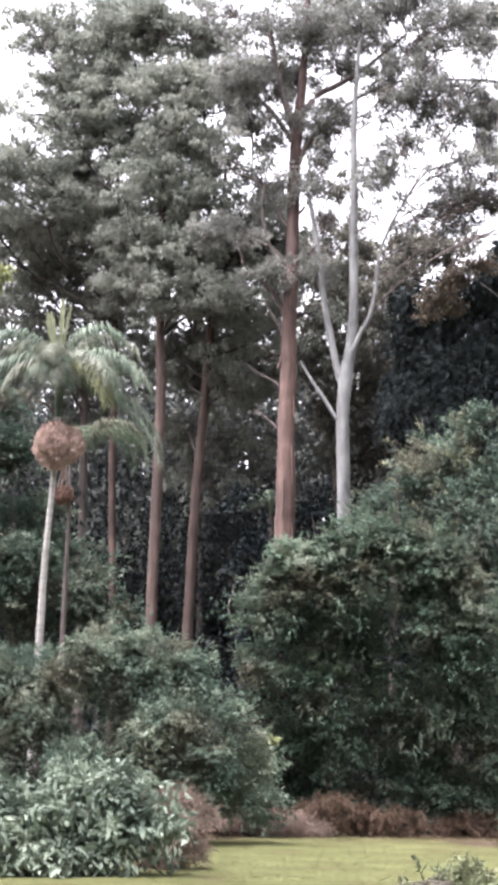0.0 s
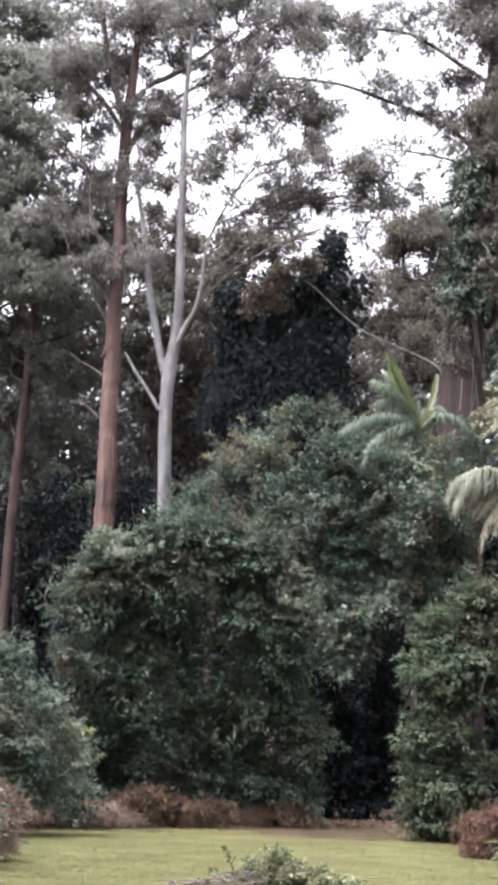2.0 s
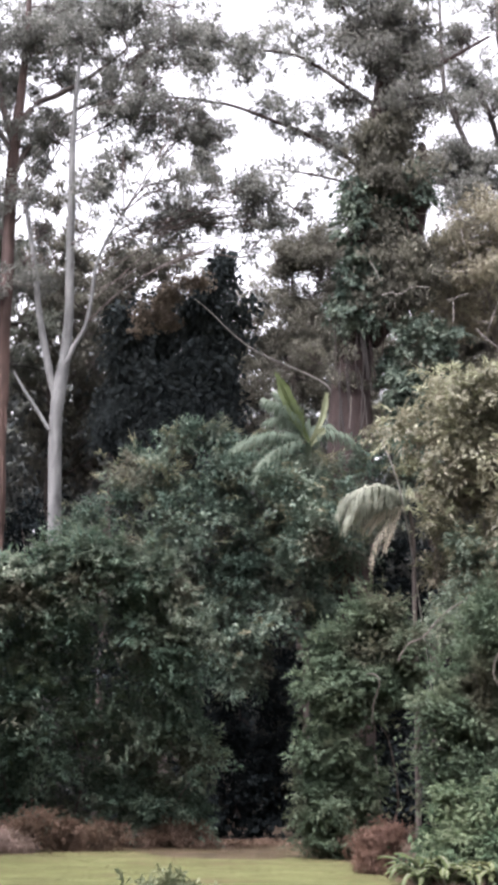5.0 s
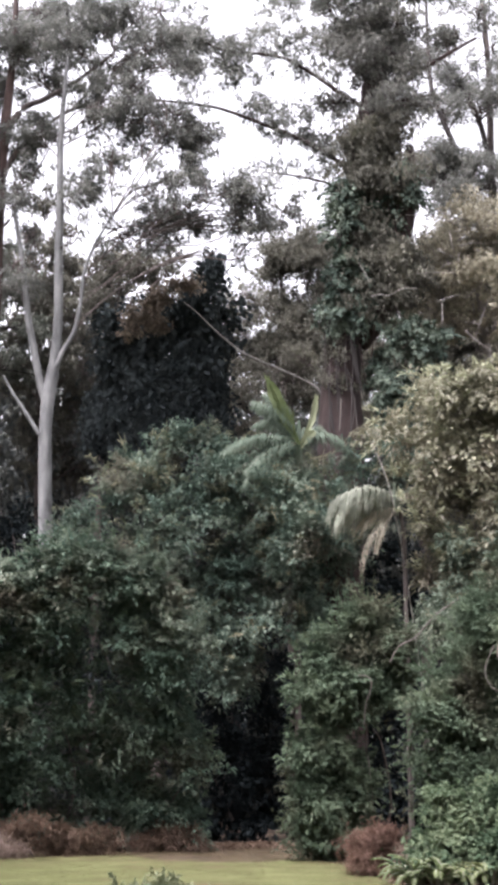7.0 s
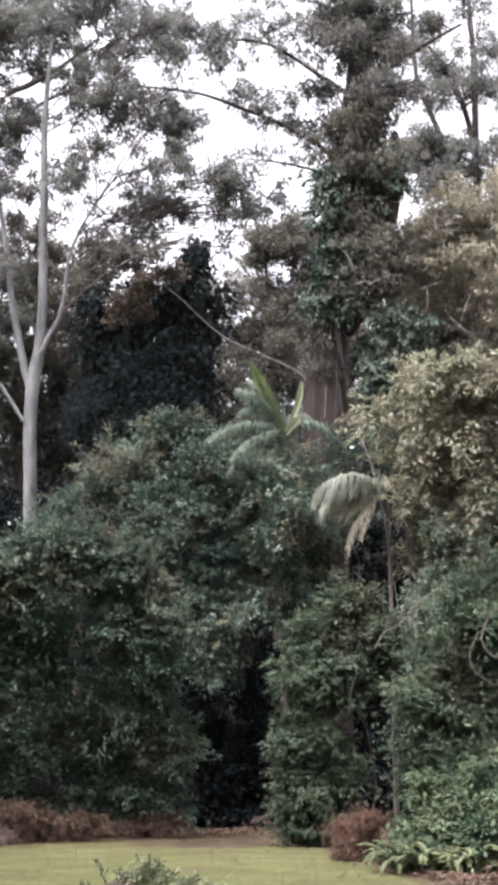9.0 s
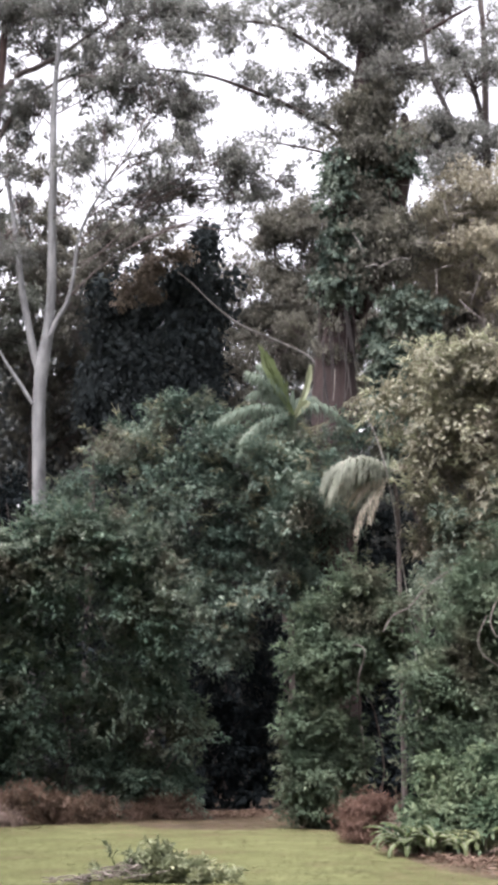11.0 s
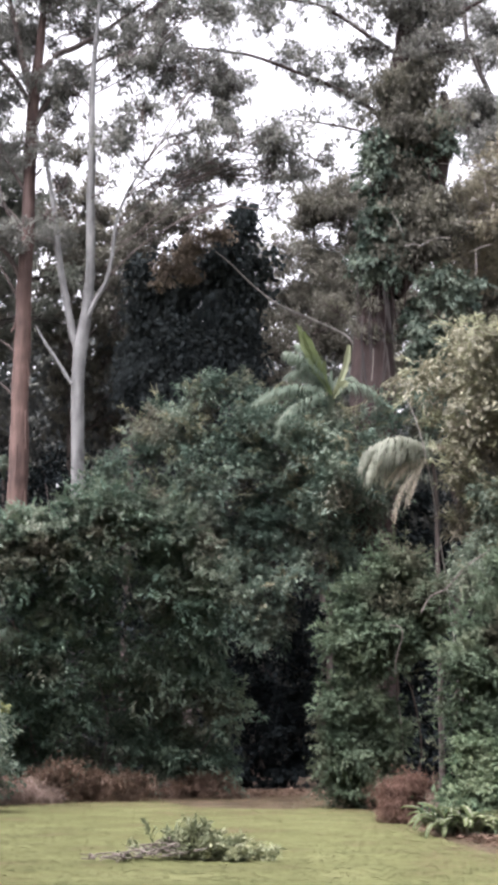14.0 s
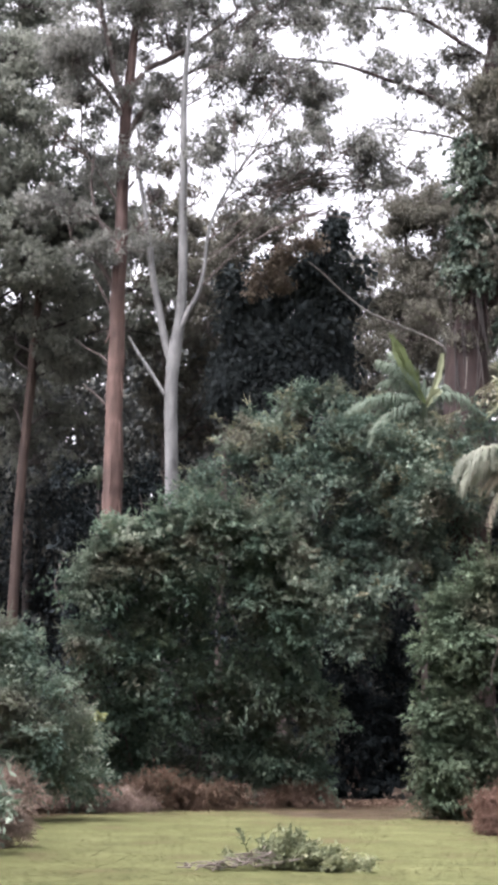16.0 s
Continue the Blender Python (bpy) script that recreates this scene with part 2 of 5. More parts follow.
# ---- makers ----
class Shape:
    """Gathers vertices and faces of one mesh."""

    def __init__(self):
        self.v, self.f, self.count = [], [], 0

    def add(self, v, f):
        v, f = np.asarray(v, float).reshape(-1, 3), np.asarray(f, int)
        self.v.append(v)
        self.f.append(f + self.count)
        self.count += len(v)
        return self

    def join(self, other):
        for f in other.f:
            self.f.append(f + self.count)
        self.v += other.v
        self.count += other.count
        return self

    def mesh(self, name, smooth=False):
        me = bpy.data.meshes.new(name)
        v = np.concatenate(self.v)
        sizes = np.concatenate([np.full(len(f), f.shape[1]) for f in self.f])
        me.vertices.add(len(v))
        me.vertices.foreach_set("co", v.astype(np.float32).ravel())
        me.loops.add(int(sizes.sum()))
        me.loops.foreach_set("vertex_index", np.concatenate([f.ravel() for f in self.f]).astype(np.int32))
        me.polygons.add(len(sizes))
        me.polygons.foreach_set("loop_start", np.r_[0, np.cumsum(sizes)[:-1]].astype(np.int32))
        me.polygons.foreach_set("use_smooth", np.full(len(sizes), smooth))
        me.update(calc_edges=True)
        return me


def part(name, shape, mat, parent=None, label="", smooth=False):
    me = shape.mesh(name, smooth)
    me.materials.append(mat)
    ob = new(name, me)
    if parent:
        ob.parent = parent
        ob.matrix_parent_inverse = parent.matrix_world.inverted()
    return tagged(ob, label)


def thing(name, base, label, category, group="", kind=""):
    ob = new(name)
    ob.empty_display_size = 0.3
    ob.matrix_world = pose(*base)
    bpy.context.view_layer.update()
    return tagged(ob, label, category, group, kind)


def unit(v):
    return v / np.maximum(np.linalg.norm(v, axis=-1, keepdims=True), 1e-9)


def smooth_line(pts, steps):
    """A Catmull-Rom curve through rows of numbers."""
    p = np.asarray(pts, float)
    p = np.concatenate([[2 * p[0] - p[1]], p, [2 * p[-1] - p[-2]]])
    out = []
    for i in range(1, len(p) - 2):
        a, b, c, d = p[i - 1:i + 3]
        for t in np.arange(steps) / steps:
            out.append(0.5 * (2 * b + (c - a) * t + (2 * a - 5 * b + 4 * c - d) * t * t + (3 * b - a - 3 * c + d) * t ** 3))
    return np.array(out + [p[-2]])


def tube(shape, pts, sides=8, steps=4, rough=0.0, rng=None):
    """A tapered limb along rows of x, y, z, radius."""
    p = smooth_line(pts, steps)
    c, r = p[:, :3], np.maximum(p[:, 3], 0.004)
    way = unit(np.gradient(c, axis=0))
    side = unit(np.cross(way, np.where(np.abs(way[:, 2:]) > 0.8, [[1.0, 0.13, 0]], [[0.1, 0, 1.0]])))
    other = np.cross(way, side)
    a = np.arange(sides) * 2 * np.pi / sides
    rr = r[:, None] * (1 + (rng.normal(0, rough, (len(c), sides)) if rough else 0))
    v = c[:, None] + rr[..., None] * (np.cos(a)[None, :, None] * side[:, None] + np.sin(a)[None, :, None] * other[:, None])
    i, j = np.meshgrid(np.arange(len(c) - 1), np.arange(sides), indexing="ij")
    k = (j + 1) % sides
    f = np.stack([i * sides + j, i * sides + k, (i + 1) * sides + k, (i + 1) * sides + j], -1).reshape(-1, 4)
    shape.add(v, f)
    shape.add(v[-1], [list(range(sides))])
    return shape


def rooted(pts):
    """The trunk's rows, carried down into the ground with a flare at the foot."""
    x, y, z, r = pts[0]
    return [(x, y, -0.15, r * 1.5), (x, y, min(0.6, z * 0.3), r * 1.12)] + list(pts)


def leaves(shape, at, way, face, length, width, fold=0.18):
    """Folded pointed leaves, two triangles each."""
    way = unit(way)
    side = unit(np.cross(way, face))
    up = np.cross(side, way)
    length, width = np.broadcast_to(length, len(at))[:, None], np.broadcast_to(width, len(at))[:, None]
    mid = at + way * length * 0.45 + up * width * fold
    v = np.stack([at, mid + side * width / 2, at + way * length - up * length * 0.06, mid - side * width / 2], 1)
    b = np.arange(len(at))[:, None] * 4
    shape.add(v.reshape(-1, 3), np.concatenate([b + [0, 1, 2], b + [0, 2, 3]]))


def plumes(seed, many, low, high, size):
    """Round masses strewn through a box, from one corner to the other."""
    rng = np.random.default_rng(seed)
    return [(*rng.uniform(low, high), rng.uniform(*size)) for _ in range(many)]


def broken(masses, seed, many=5, big=(0.34, 0.68), off=0.72):
    """The same masses, each broken up into smaller uneven ones."""
    rng = np.random.default_rng(seed)
    out = []
    for x, y, z, r in masses:
        for _ in range(many):
            d = unit(rng.normal(0, 1, 3)) * r * off
            k = r * rng.uniform(*big)
            out.append((x + d[0], y + d[1], max(z + d[2], k * 0.5), k))
    return out


def waves(p, size, seed):
    """A soft lumpy field over space, about -1 to 1, with lumps of that size."""
    rng = np.random.default_rng(seed)
    k = unit(rng.normal(0, 1, (7, 3))) * rng.uniform(0.7, 1.6, (7, 1)) * 2 * np.pi / size
    return np.sin(p @ k.T + rng.uniform(0, 6.28, 7)).sum(1) / 3.2


def canopy(masses, number, length, width, seed, clump=0.22, droop=0.9, wild=0.7, holes=-0.1, per=48, wide=0.62, spread=0.45, flat=0.7):
    """Open gum foliage: thick clusters of hanging leaves, with gaps between them. Keeps the middles of the clusters."""
    rng = np.random.default_rng(seed)
    m = np.array(masses, float)
    n = int(4.0 * number / per)
    k = rng.choice(len(m), n, p=m[:, 3] ** 2 / (m[:, 3] ** 2).sum())
    c = m[k, :3] + rng.normal(0, 1, (n, 3)) * m[k, 3:] * wide * [1.15, 1.15, 0.85]
    c = c[waves(c, 2.6, seed + 5) + 0.8 * waves(c, 1.0, seed + 6) + rng.normal(0, 0.15, n) > holes][:max(1, number // per)]
    n = len(c)
    size = clump * np.exp(rng.normal(0, 0.4, n))
    i = rng.choice(n, number, p=size ** 2 / (size ** 2).sum())
    axis = unit(rng.normal(0, 1, (n, 3)) * [1, 1, 0.4])
    ball = unit(rng.normal(0, 1, (number, 3))) * (rng.random(number) ** 0.45)[:, None]
    at = c[i] + ball * size[i][:, None] * [1, 1, flat] + axis[i] * (size[i] * rng.uniform(-spread, spread, number))[:, None]
    way = rng.normal(0, wild, (number, 3)) + axis[i] * 0.4 - [0, 0, droop]
    grow = rng.uniform(0.6, 1.35, number)
    s = Shape()
    leaves(s, at, way, rng.normal(0, 1, (number, 3)), length * grow, width * grow)
    s.clumps = c
    return s


def foliage(masses, number, length, width, seed, lump=0.5, droop=0.35, wild=0.4, face_up=1.0, out_by=(0.55, 1.1), lean=0.3, front=0.35, shoots=0.15, per=26, low=0.0,
            bury=0.8, hollow=-0.25, fan=0.42):
    """A coat of leaves: many drooping sprays, each a flat fan of leaves on one twig, in tiers on the outside of round masses."""
    rng = np.random.default_rng(seed)
    m = np.array(broken(masses, seed), float)
    n = int(6 * number / per)
    k = rng.choice(len(m), n, p=m[:, 3] ** 2 / (m[:, 3] ** 2).sum())
    out = unit(rng.normal(0, 1, (n, 3)) + [0, -front, lean])
    far = rng.uniform(*out_by, n)
    shoot = rng.random(n) < shoots
    far[shoot] += rng.uniform(0.1, 0.4, shoot.sum())
    c = m[k, :3] + out * (m[k, 3] * far)[:, None] * [1, 1, 0.92]
    apart = np.full(n, 9.0)
    for q, (x, y, z, r) in enumerate(m):
        d = np.linalg.norm((c - [x, y, z]) / [1, 1, 0.92], axis=1) / r
        apart = np.where(k == q, apart, np.minimum(apart, d))
    good = (apart > bury) & (c[:, 2] > low + 0.05) & (waves(c, 1.6, seed + 7) + 0.5 * waves(c, 0.8, seed + 8) + rng.normal(0, 0.15, n) > hollow)
    c, out, shoot = c[good][:number // per], out[good][:number // per], shoot[good][:number // per]
    n = len(c)
    size = lump * np.exp(rng.normal(0, 0.35, n)) * np.where(shoot, 0.8, 1)
    flat = rng.normal(0, 0.35, (n, 3))
    axis = unit(out * 0.9 + flat + np.stack([0 * size, 0 * size, np.where(shoot, 0.5, 0.05)], -1))
    normal = unit(out * 0.35 + rng.normal(0, 0.22, (n, 3)) + [0, 0, face_up])
    side = unit(np.cross(axis, normal))
    i = rng.choice(n, number, p=size ** 1.8 / (size ** 1.8).sum())
    t = rng.random(number)
    hand = np.where(rng.random(number) < 0.5, 1, -1)
    broad = fan * np.sin(np.pi * (0.12 + 0.8 * t)) * rng.random(number)
    at = c[i] + (axis[i] * (t - 0.3)[:, None] + side[i] * (hand * broad)[:, None] - np.outer(droop * 0.9 * t * t, [0, 0, 1])
                 + normal[i] * rng.normal(0, 0.06, (number, 1))) * size[i][:, None]
    way = side[i] * (hand * 0.75)[:, None] + axis[i] * 0.6 + rng.normal(0, wild, (number, 3)) - [0, 0, droop]
    face = normal[i] + rng.normal(0, 0.28, (number, 3))
    grow = rng.uniform(0.6, 1.3, number)
    keep = at[:, 2] > low + 0.02
    s = Shape()
    leaves(s, at[keep], way[keep], face[keep], (length * grow)[keep], (width * grow)[keep])
    return s


def shoots(masses, number, long, length, width, seed, leafage=13, up=0.7):
    """Single leafy twigs that stand out of a bush, drooping at their tips."""
    rng = np.random.default_rng(seed)
    m = np.array(broken(masses, seed - 1), float)
    k = rng.choice(len(m), number, p=m[:, 3] ** 2 / (m[:, 3] ** 2).sum())
    out = unit(rng.normal(0, 1, (number, 3)) + [0, -0.4, 0.5])
    start = m[k, :3] + out * m[k, 3:] * 0.9
    way = unit(out * 0.6 + rng.normal(0, 0.35, (number, 3)) + [0, 0, up])
    size = long * rng.uniform(0.5, 1.3, number)
    t = np.tile(np.linspace(0.15, 1, leafage), number)
    i = np.repeat(np.arange(number), leafage)
    bow = -0.45 * t[:, None] ** 2 * [0, 0, 1]
    at = start[i] + (way[i] * t[:, None] + bow) * size[i][:, None]
    side = unit(np.cross(way, [0, 0, 1.0]) + 1e-3)[i] * np.where(np.arange(len(i)) % 2, 1, -1)[:, None]
    s = Shape()
    grow = rng.uniform(0.6, 1.2, len(i))
    leaves(s, at, side + way[i] * 0.6 + rng.normal(0, 0.35, (len(i), 3)) - [0, 0, 0.25], rng.normal(0, 0.35, (len(i), 3)) + [0, 0, 1], length * grow, width * grow)
    leaves(s, start, way - [0, 0, 0.2], np.cross(way, [0.3, 1, 0]), size, 0.02)
    return s


def twig_way(a, b, rng, r0, r1, sag=0.08):
    """A crooked limb from a to b, rows of x, y, z, radius."""
    a, b = np.array(a, float), np.array(b, float)
    d = np.linalg.norm(b - a)
    rows = []
    for t in (0, 0.3, 0.6, 0.85, 1):
        j = rng.normal(0, 0.05 * d, 3) * (0 < t < 1) + [0, 0, sag * d * math.sin(math.pi * t)]
        rows.append((*(a + (b - a) * t + j), r0 + (r1 - r0) * t))
    return rows


def nearest_on(line, p):
    """Where a limb that reaches p leaves the trunk: lower down than p, on the trunk's line."""
    l = np.array(smooth_line(line, 4))
    want = p[2] - 0.55 * np.hypot(p[0] - l[:, 0], p[1] - l[:, 1])
    return l[np.argmin(np.abs(l[:, 2] - want))]


def tree(name, label, trunk, masses, bark, leaf, seed, number, length=0.15, width=0.05, limbs=(), group="", category="tree", twig=None, sprays=7, coat=False, stout=0.06, limb_bark=None, **more):
    """A tree: trunk, main limbs, a branch out to each mass of leaves, and the leaves."""
    rng = np.random.default_rng(seed)
    base = trunk[0]
    ob = thing(name, (base[0], base[1], 0), label, category, group)
    rows = rooted(trunk)
    part("trunk", tube(Shape(), rows, 14, 6, 0.035, rng), bark, ob, smooth=True)
    for rows_l in limbs:
        part("limb", tube(Shape(), rows_l, 8, 5, 0.04, rng), limb_bark or bark, ob, smooth=True)
    boughs = []
    for m in masses:
        c = np.array(m[:3])
        starts = [nearest_on(l, c) for l in [rows, *limbs]]
        s = min(starts, key=lambda q: np.linalg.norm(q[:3] - c) + 0.25 * np.hypot(*(q[:2] - c[:2])))
        r0 = min(stout, max(0.022, s[3] * 0.4))
        way = twig_way(s[:3], c, rng, r0, min(0.02, r0 * 0.6), 0.1)
        shape = tube(Shape(), way, 6, 4)
        boughs.append(smooth_line(way, 4)[6:, :3])
        for _ in range(sprays):
            tip = c + unit(rng.normal(0, 1, 3)) * m[3] * rng.uniform(0.6, 1.2)
            tube(shape, twig_way(smooth_line(way, 4)[rng.integers(5, 16)][:3], tip, rng, 0.02, 0.008, 0.05), 4, 2)
        part("branch", shape, twig or bark, ob, smooth=True)
    crown = (foliage if coat else canopy)(masses, number, length, width, seed + 1, **more)
    part("crown", crown, leaf, ob)
    if not coat:
        web = np.concatenate(boughs + [smooth_line(l, 5)[:, :3] for l in limbs])
        shape = Shape()
        for c in crown.clumps:
            d = np.linalg.norm(web - c + [0, 0, 0.25], axis=1)
            if 0.15 < d.min() < 2.2:
                tube(shape, twig_way(web[d.argmin()], c, rng, 0.017, 0.007, 0.06), 3, 1)
        if shape.count:
            tagged(part("branchwork", shape, twig or bark, ob, "fine web of leafy twigs"), kind="stuff")
    return ob


def bush(name, label, masses, leaf, seed, number, length, width, bark=None, category="shrub", group="", stems=7, core=0.14, thick=0.03, sprigs=0, long=0.5, young=None, inner_size=1.0, **more):
    """A bush: stems from the ground into the masses, an outer coat of leaves and sparser leaves within."""
    rng = np.random.default_rng(seed)
    m = np.array(masses)
    foot = np.array([m[:, 0].mean(), m[:, 1].mean() + 0.4])
    ob = thing(name, (foot[0], foot[1], 0), label, category, group)
    for q in masses[:: max(1, len(masses) // stems)]:
        f = foot + (np.array(q[:2]) - foot) * 0.45 + rng.normal(0, 0.12, 2) + [0, 0.25 * m[:, 3].max()]
        part("stem", tube(Shape(), twig_way((f[0], f[1] + 0.3, -0.1), q[:3], rng, thick, 0.012, 0.02), 6, 3), bark or BARK_BROWN, ob, smooth=True)
    s = foliage(masses, number, length, width, seed + 1, **more)
    inner = canopy(masses, int(number * core * 0.8), length * inner_size, width * inner_size * 1.2, seed + 2, wide=0.38, holes=-9, per=30, clump=0.35)
    s.join(inner)
    if sprigs:
        outer = shoots(masses, sprigs, long, length * 1.05, width * 0.9, seed + 3)
        if young:
            tagged(part("young_growth", outer, young, ob, "paler young shoots"), kind="stuff")
        else:
            s.join(outer)
    part("foliage", s, leaf, ob)
    return ob


def frond(base, turn, rise, length, bend, leaflet, rng, pairs=58, hang=0.8, spread=0.9, roll=0.0):
    """A feather frond from base: its rib, and its leaflets. turn, rise in degrees; bend: degrees by which it arches over."""
    n = pairs + 6
    t = np.linspace(0, 1, n)
    el = radians(rise) - radians(bend) * t ** 1.4
    az = radians(turn) + rng.normal(0, 0.05) * t
    step = np.stack([np.cos(el) * np.cos(az), np.cos(el) * np.sin(az), np.sin(el)], -1) * length / n
    c = np.array(base) + np.cumsum(step, 0)
    rib = Shape()
    rows = np.c_[c, np.linspace(0.026, 0.005, n)][::4]
    tube(rib, rows, 5, 1)
    way = unit(step)
    flat = unit(np.stack([-np.sin(az), np.cos(az), 0 * az], -1))
    top = np.cross(way, flat) * -1
    top *= np.sign(top[:, 2:] + 1e-6)
    flat = flat * math.cos(radians(roll)) + top * math.sin(radians(roll))
    s = Shape()
    for side in (-1, 1):
        i = np.arange(6, n)
        u = (i - 6) / (n - 6)
        ll = leaflet * (0.45 + 0.55 * np.sin(np.pi * np.clip(u * 0.85 + 0.12, 0, 1))) * rng.uniform(0.85, 1.1, len(i))
        d0 = unit(flat[i] * side * spread + way[i] * (0.35 + 0.5 * u[:, None]) + top[i] * 0.12 + rng.normal(0, 0.14, (len(i), 3)))
        d1 = unit(d0 - [0, 0, 1] * np.full((len(i), 1), hang))
        d2 = unit(d1 - [0, 0, 1] * np.full((len(i), 1), hang * 1.3))
        w = way[i] * max(0.009, 0.023 * leaflet)
        a = c[i]
        b = a + d0 * ll[:, None] * 0.35
        e = b + d1 * ll[:, None] * 0.35
        f = e + d2 * ll[:, None] * 0.3
        v = np.stack([a - w * 0.5, a + w * 0.5, b + w, b - w, e + w * 0.8, e - w * 0.8, f], 1)
        k = np.arange(len(i))[:, None] * 7
        s.add(v.reshape(-1, 3), np.concatenate([k + [0, 1, 2], k + [0, 2, 3], k + [3, 2, 4], k + [3, 4, 5], k + [5, 4, 6]]))
    return rib, s


def add_frond(palm, mat, *args, label="", **more):
    rib, s = frond(*args, **more)
    f = part("frond", s, mat, palm, label)
    part("rib", rib, RIB, f)
    return f


# ---- ground ----
def lawn_edge(x):
    """How far the mown lawn reaches, by x."""
    a = np.interp(x, [-60, -12, -8.5, -6.9, -5, -1.4, 0.9, 1.6, 2.1, 2.7, 3.4, 60], [20, 21, 25, 32.2, 36.6, 37.8, 38.5, 36, 31, 24.6, 21.5, 20])
    return a + 0.35 * np.sin(1.7 * x) + 0.2 * np.sin(4.1 * x + 1)


def lawn_height(x, y):
    return 0.014 * np.sin(0.9 * x) * np.sin(0.7 * y) + 0.006 * np.sin(3.1 * x + 1.3 * y)


def sheet(xs, ys, height):
    gx, gy = np.meshgrid(xs, ys)
    v = np.stack([gx, gy, height(gx, gy)], -1).reshape(-1, 3)
    nx = len(xs)
    i, j = np.meshgrid(np.arange(len(ys) - 1), np.arange(nx - 1), indexing="ij")
    a = i * nx + j
    return Shape().add(v, np.stack([a, a + 1, a + nx + 1, a + nx], -1).reshape(-1, 4))


xs = np.r_[-3000, -600, -150, np.linspace(-60, 60, 121), 150, 600, 3000]
ys = np.r_[-3000, -600, -120, -40, np.linspace(-12, 80, 93), 150, 600, 3000]
ground = part("ground", sheet(xs, ys, lambda x, y: -0.03 + 0.012 * np.sin(0.9 * x) * np.sin(0.7 * y)), LITTER, smooth=True)
tagged(ground, "brown leaf litter on the forest floor", "ground", kind="structure")

rows = np.linspace(0, 1, 60)
cols = np.linspace(-24, 24, 193)
far = lawn_edge(cols) - np.interp(cols, [-7, -3, 0, 3], [2.0, 4.0, 6.5, 3.5]) - 0.8 * np.sin(0.9 * cols + 2) - 0.4 * np.sin(2.7 * cols)
gx = np.repeat(cols[None], 60, 0)
gy = -12 + rows[:, None] * (far[None] + 12)
gz = lawn_height(gx, gy)
i, j = np.meshgrid(np.arange(59), np.arange(192), indexing="ij")
a = i * 193 + j
lawn = part("lawn", Shape().add(np.stack([gx, gy, gz], -1).reshape(-1, 3), np.stack([a, a + 1, a + 194, a + 193], -1).reshape(-1, 4)), LAWN, smooth=True)
tagged(lawn, "mown yellow-green lawn with bare brown patches", "lawn", kind="structure")


def lawn_grass():
    rng = np.random.default_rng(5)
    n = 60000
    y = 13 + 27 * rng.random(n) ** 1.3
    x = rng.uniform(-0.27, 0.20, n) * y
    ok = y < lawn_edge(x) + rng.normal(-2.6, 1.5, n)
    x, y = x[ok], y[ok]
    at = np.stack([x, y, lawn_height(x, y) + 0.004], -1)
    way = unit(rng.normal(0, 1, (len(x), 3)) * [1, 1, 0]) + [0, 0, 0.03]
    s = Shape()
    leaves(s, at, way, rng.normal(0, 0.03, (len(x), 3)) + [0, 0, 1], rng.uniform(0.04, 0.1, len(x)), 0.018, 0.0)
    return tagged(part("lawn_grass", s, GRASS), "short yellow-green grass blades of the lawn", "grass", kind="stuff")


def litter_leaves():
    rng = np.random.default_rng(6)
    n = 14000
    x = rng.uniform(-11, 5, n)
    y = lawn_edge(x) + rng.normal(0.3, 0.9, n)
    at = np.stack([x, y, rng.uniform(0.0, 0.06, n)], -1)
    way = rng.normal(0, 1, (n, 3)) * [1, 1, 0.25]
    s = Shape()
    leaves(s, at, way, rng.normal(0, 0.4, (n, 3)) + [0, 0, 1], rng.uniform(0.06, 0.16, n), 0.05)
    return tagged(part("fallen_leaves", s, BRACKEN), "fallen reddish-brown leaves along the lawn's edge", "leaf litter", kind="stuff")


def dry_grass():
    rng = np.random.default_rng(8)
    n = 64000
    x = rng.uniform(-11, 5, n)
    y = lawn_edge(x) - np.abs(rng.normal(0, 1, n)) * np.interp(x, [-8, -4, 0, 3], [1.6, 2.8, 5.0, 5.6])
    at = np.stack([x, y, lawn_height(x, y) + 0.002], -1)
    way = unit(rng.normal(0, 1, (n, 3)) * [1, 1, 0]) + [0, 0, 0.03]
    s = Shape()
    leaves(s, at, way, rng.normal(0, 0.05, (n, 3)) + [0, 0, 1], rng.uniform(0.04, 0.1, n), 0.016, 0.0)
    return tagged(part("dry_grass", s, DRY_GRASS), "worn brown grass along the lawn's far side", "grass", kind="stuff")


lawn_grass()
dry_grass()
litter_leaves()


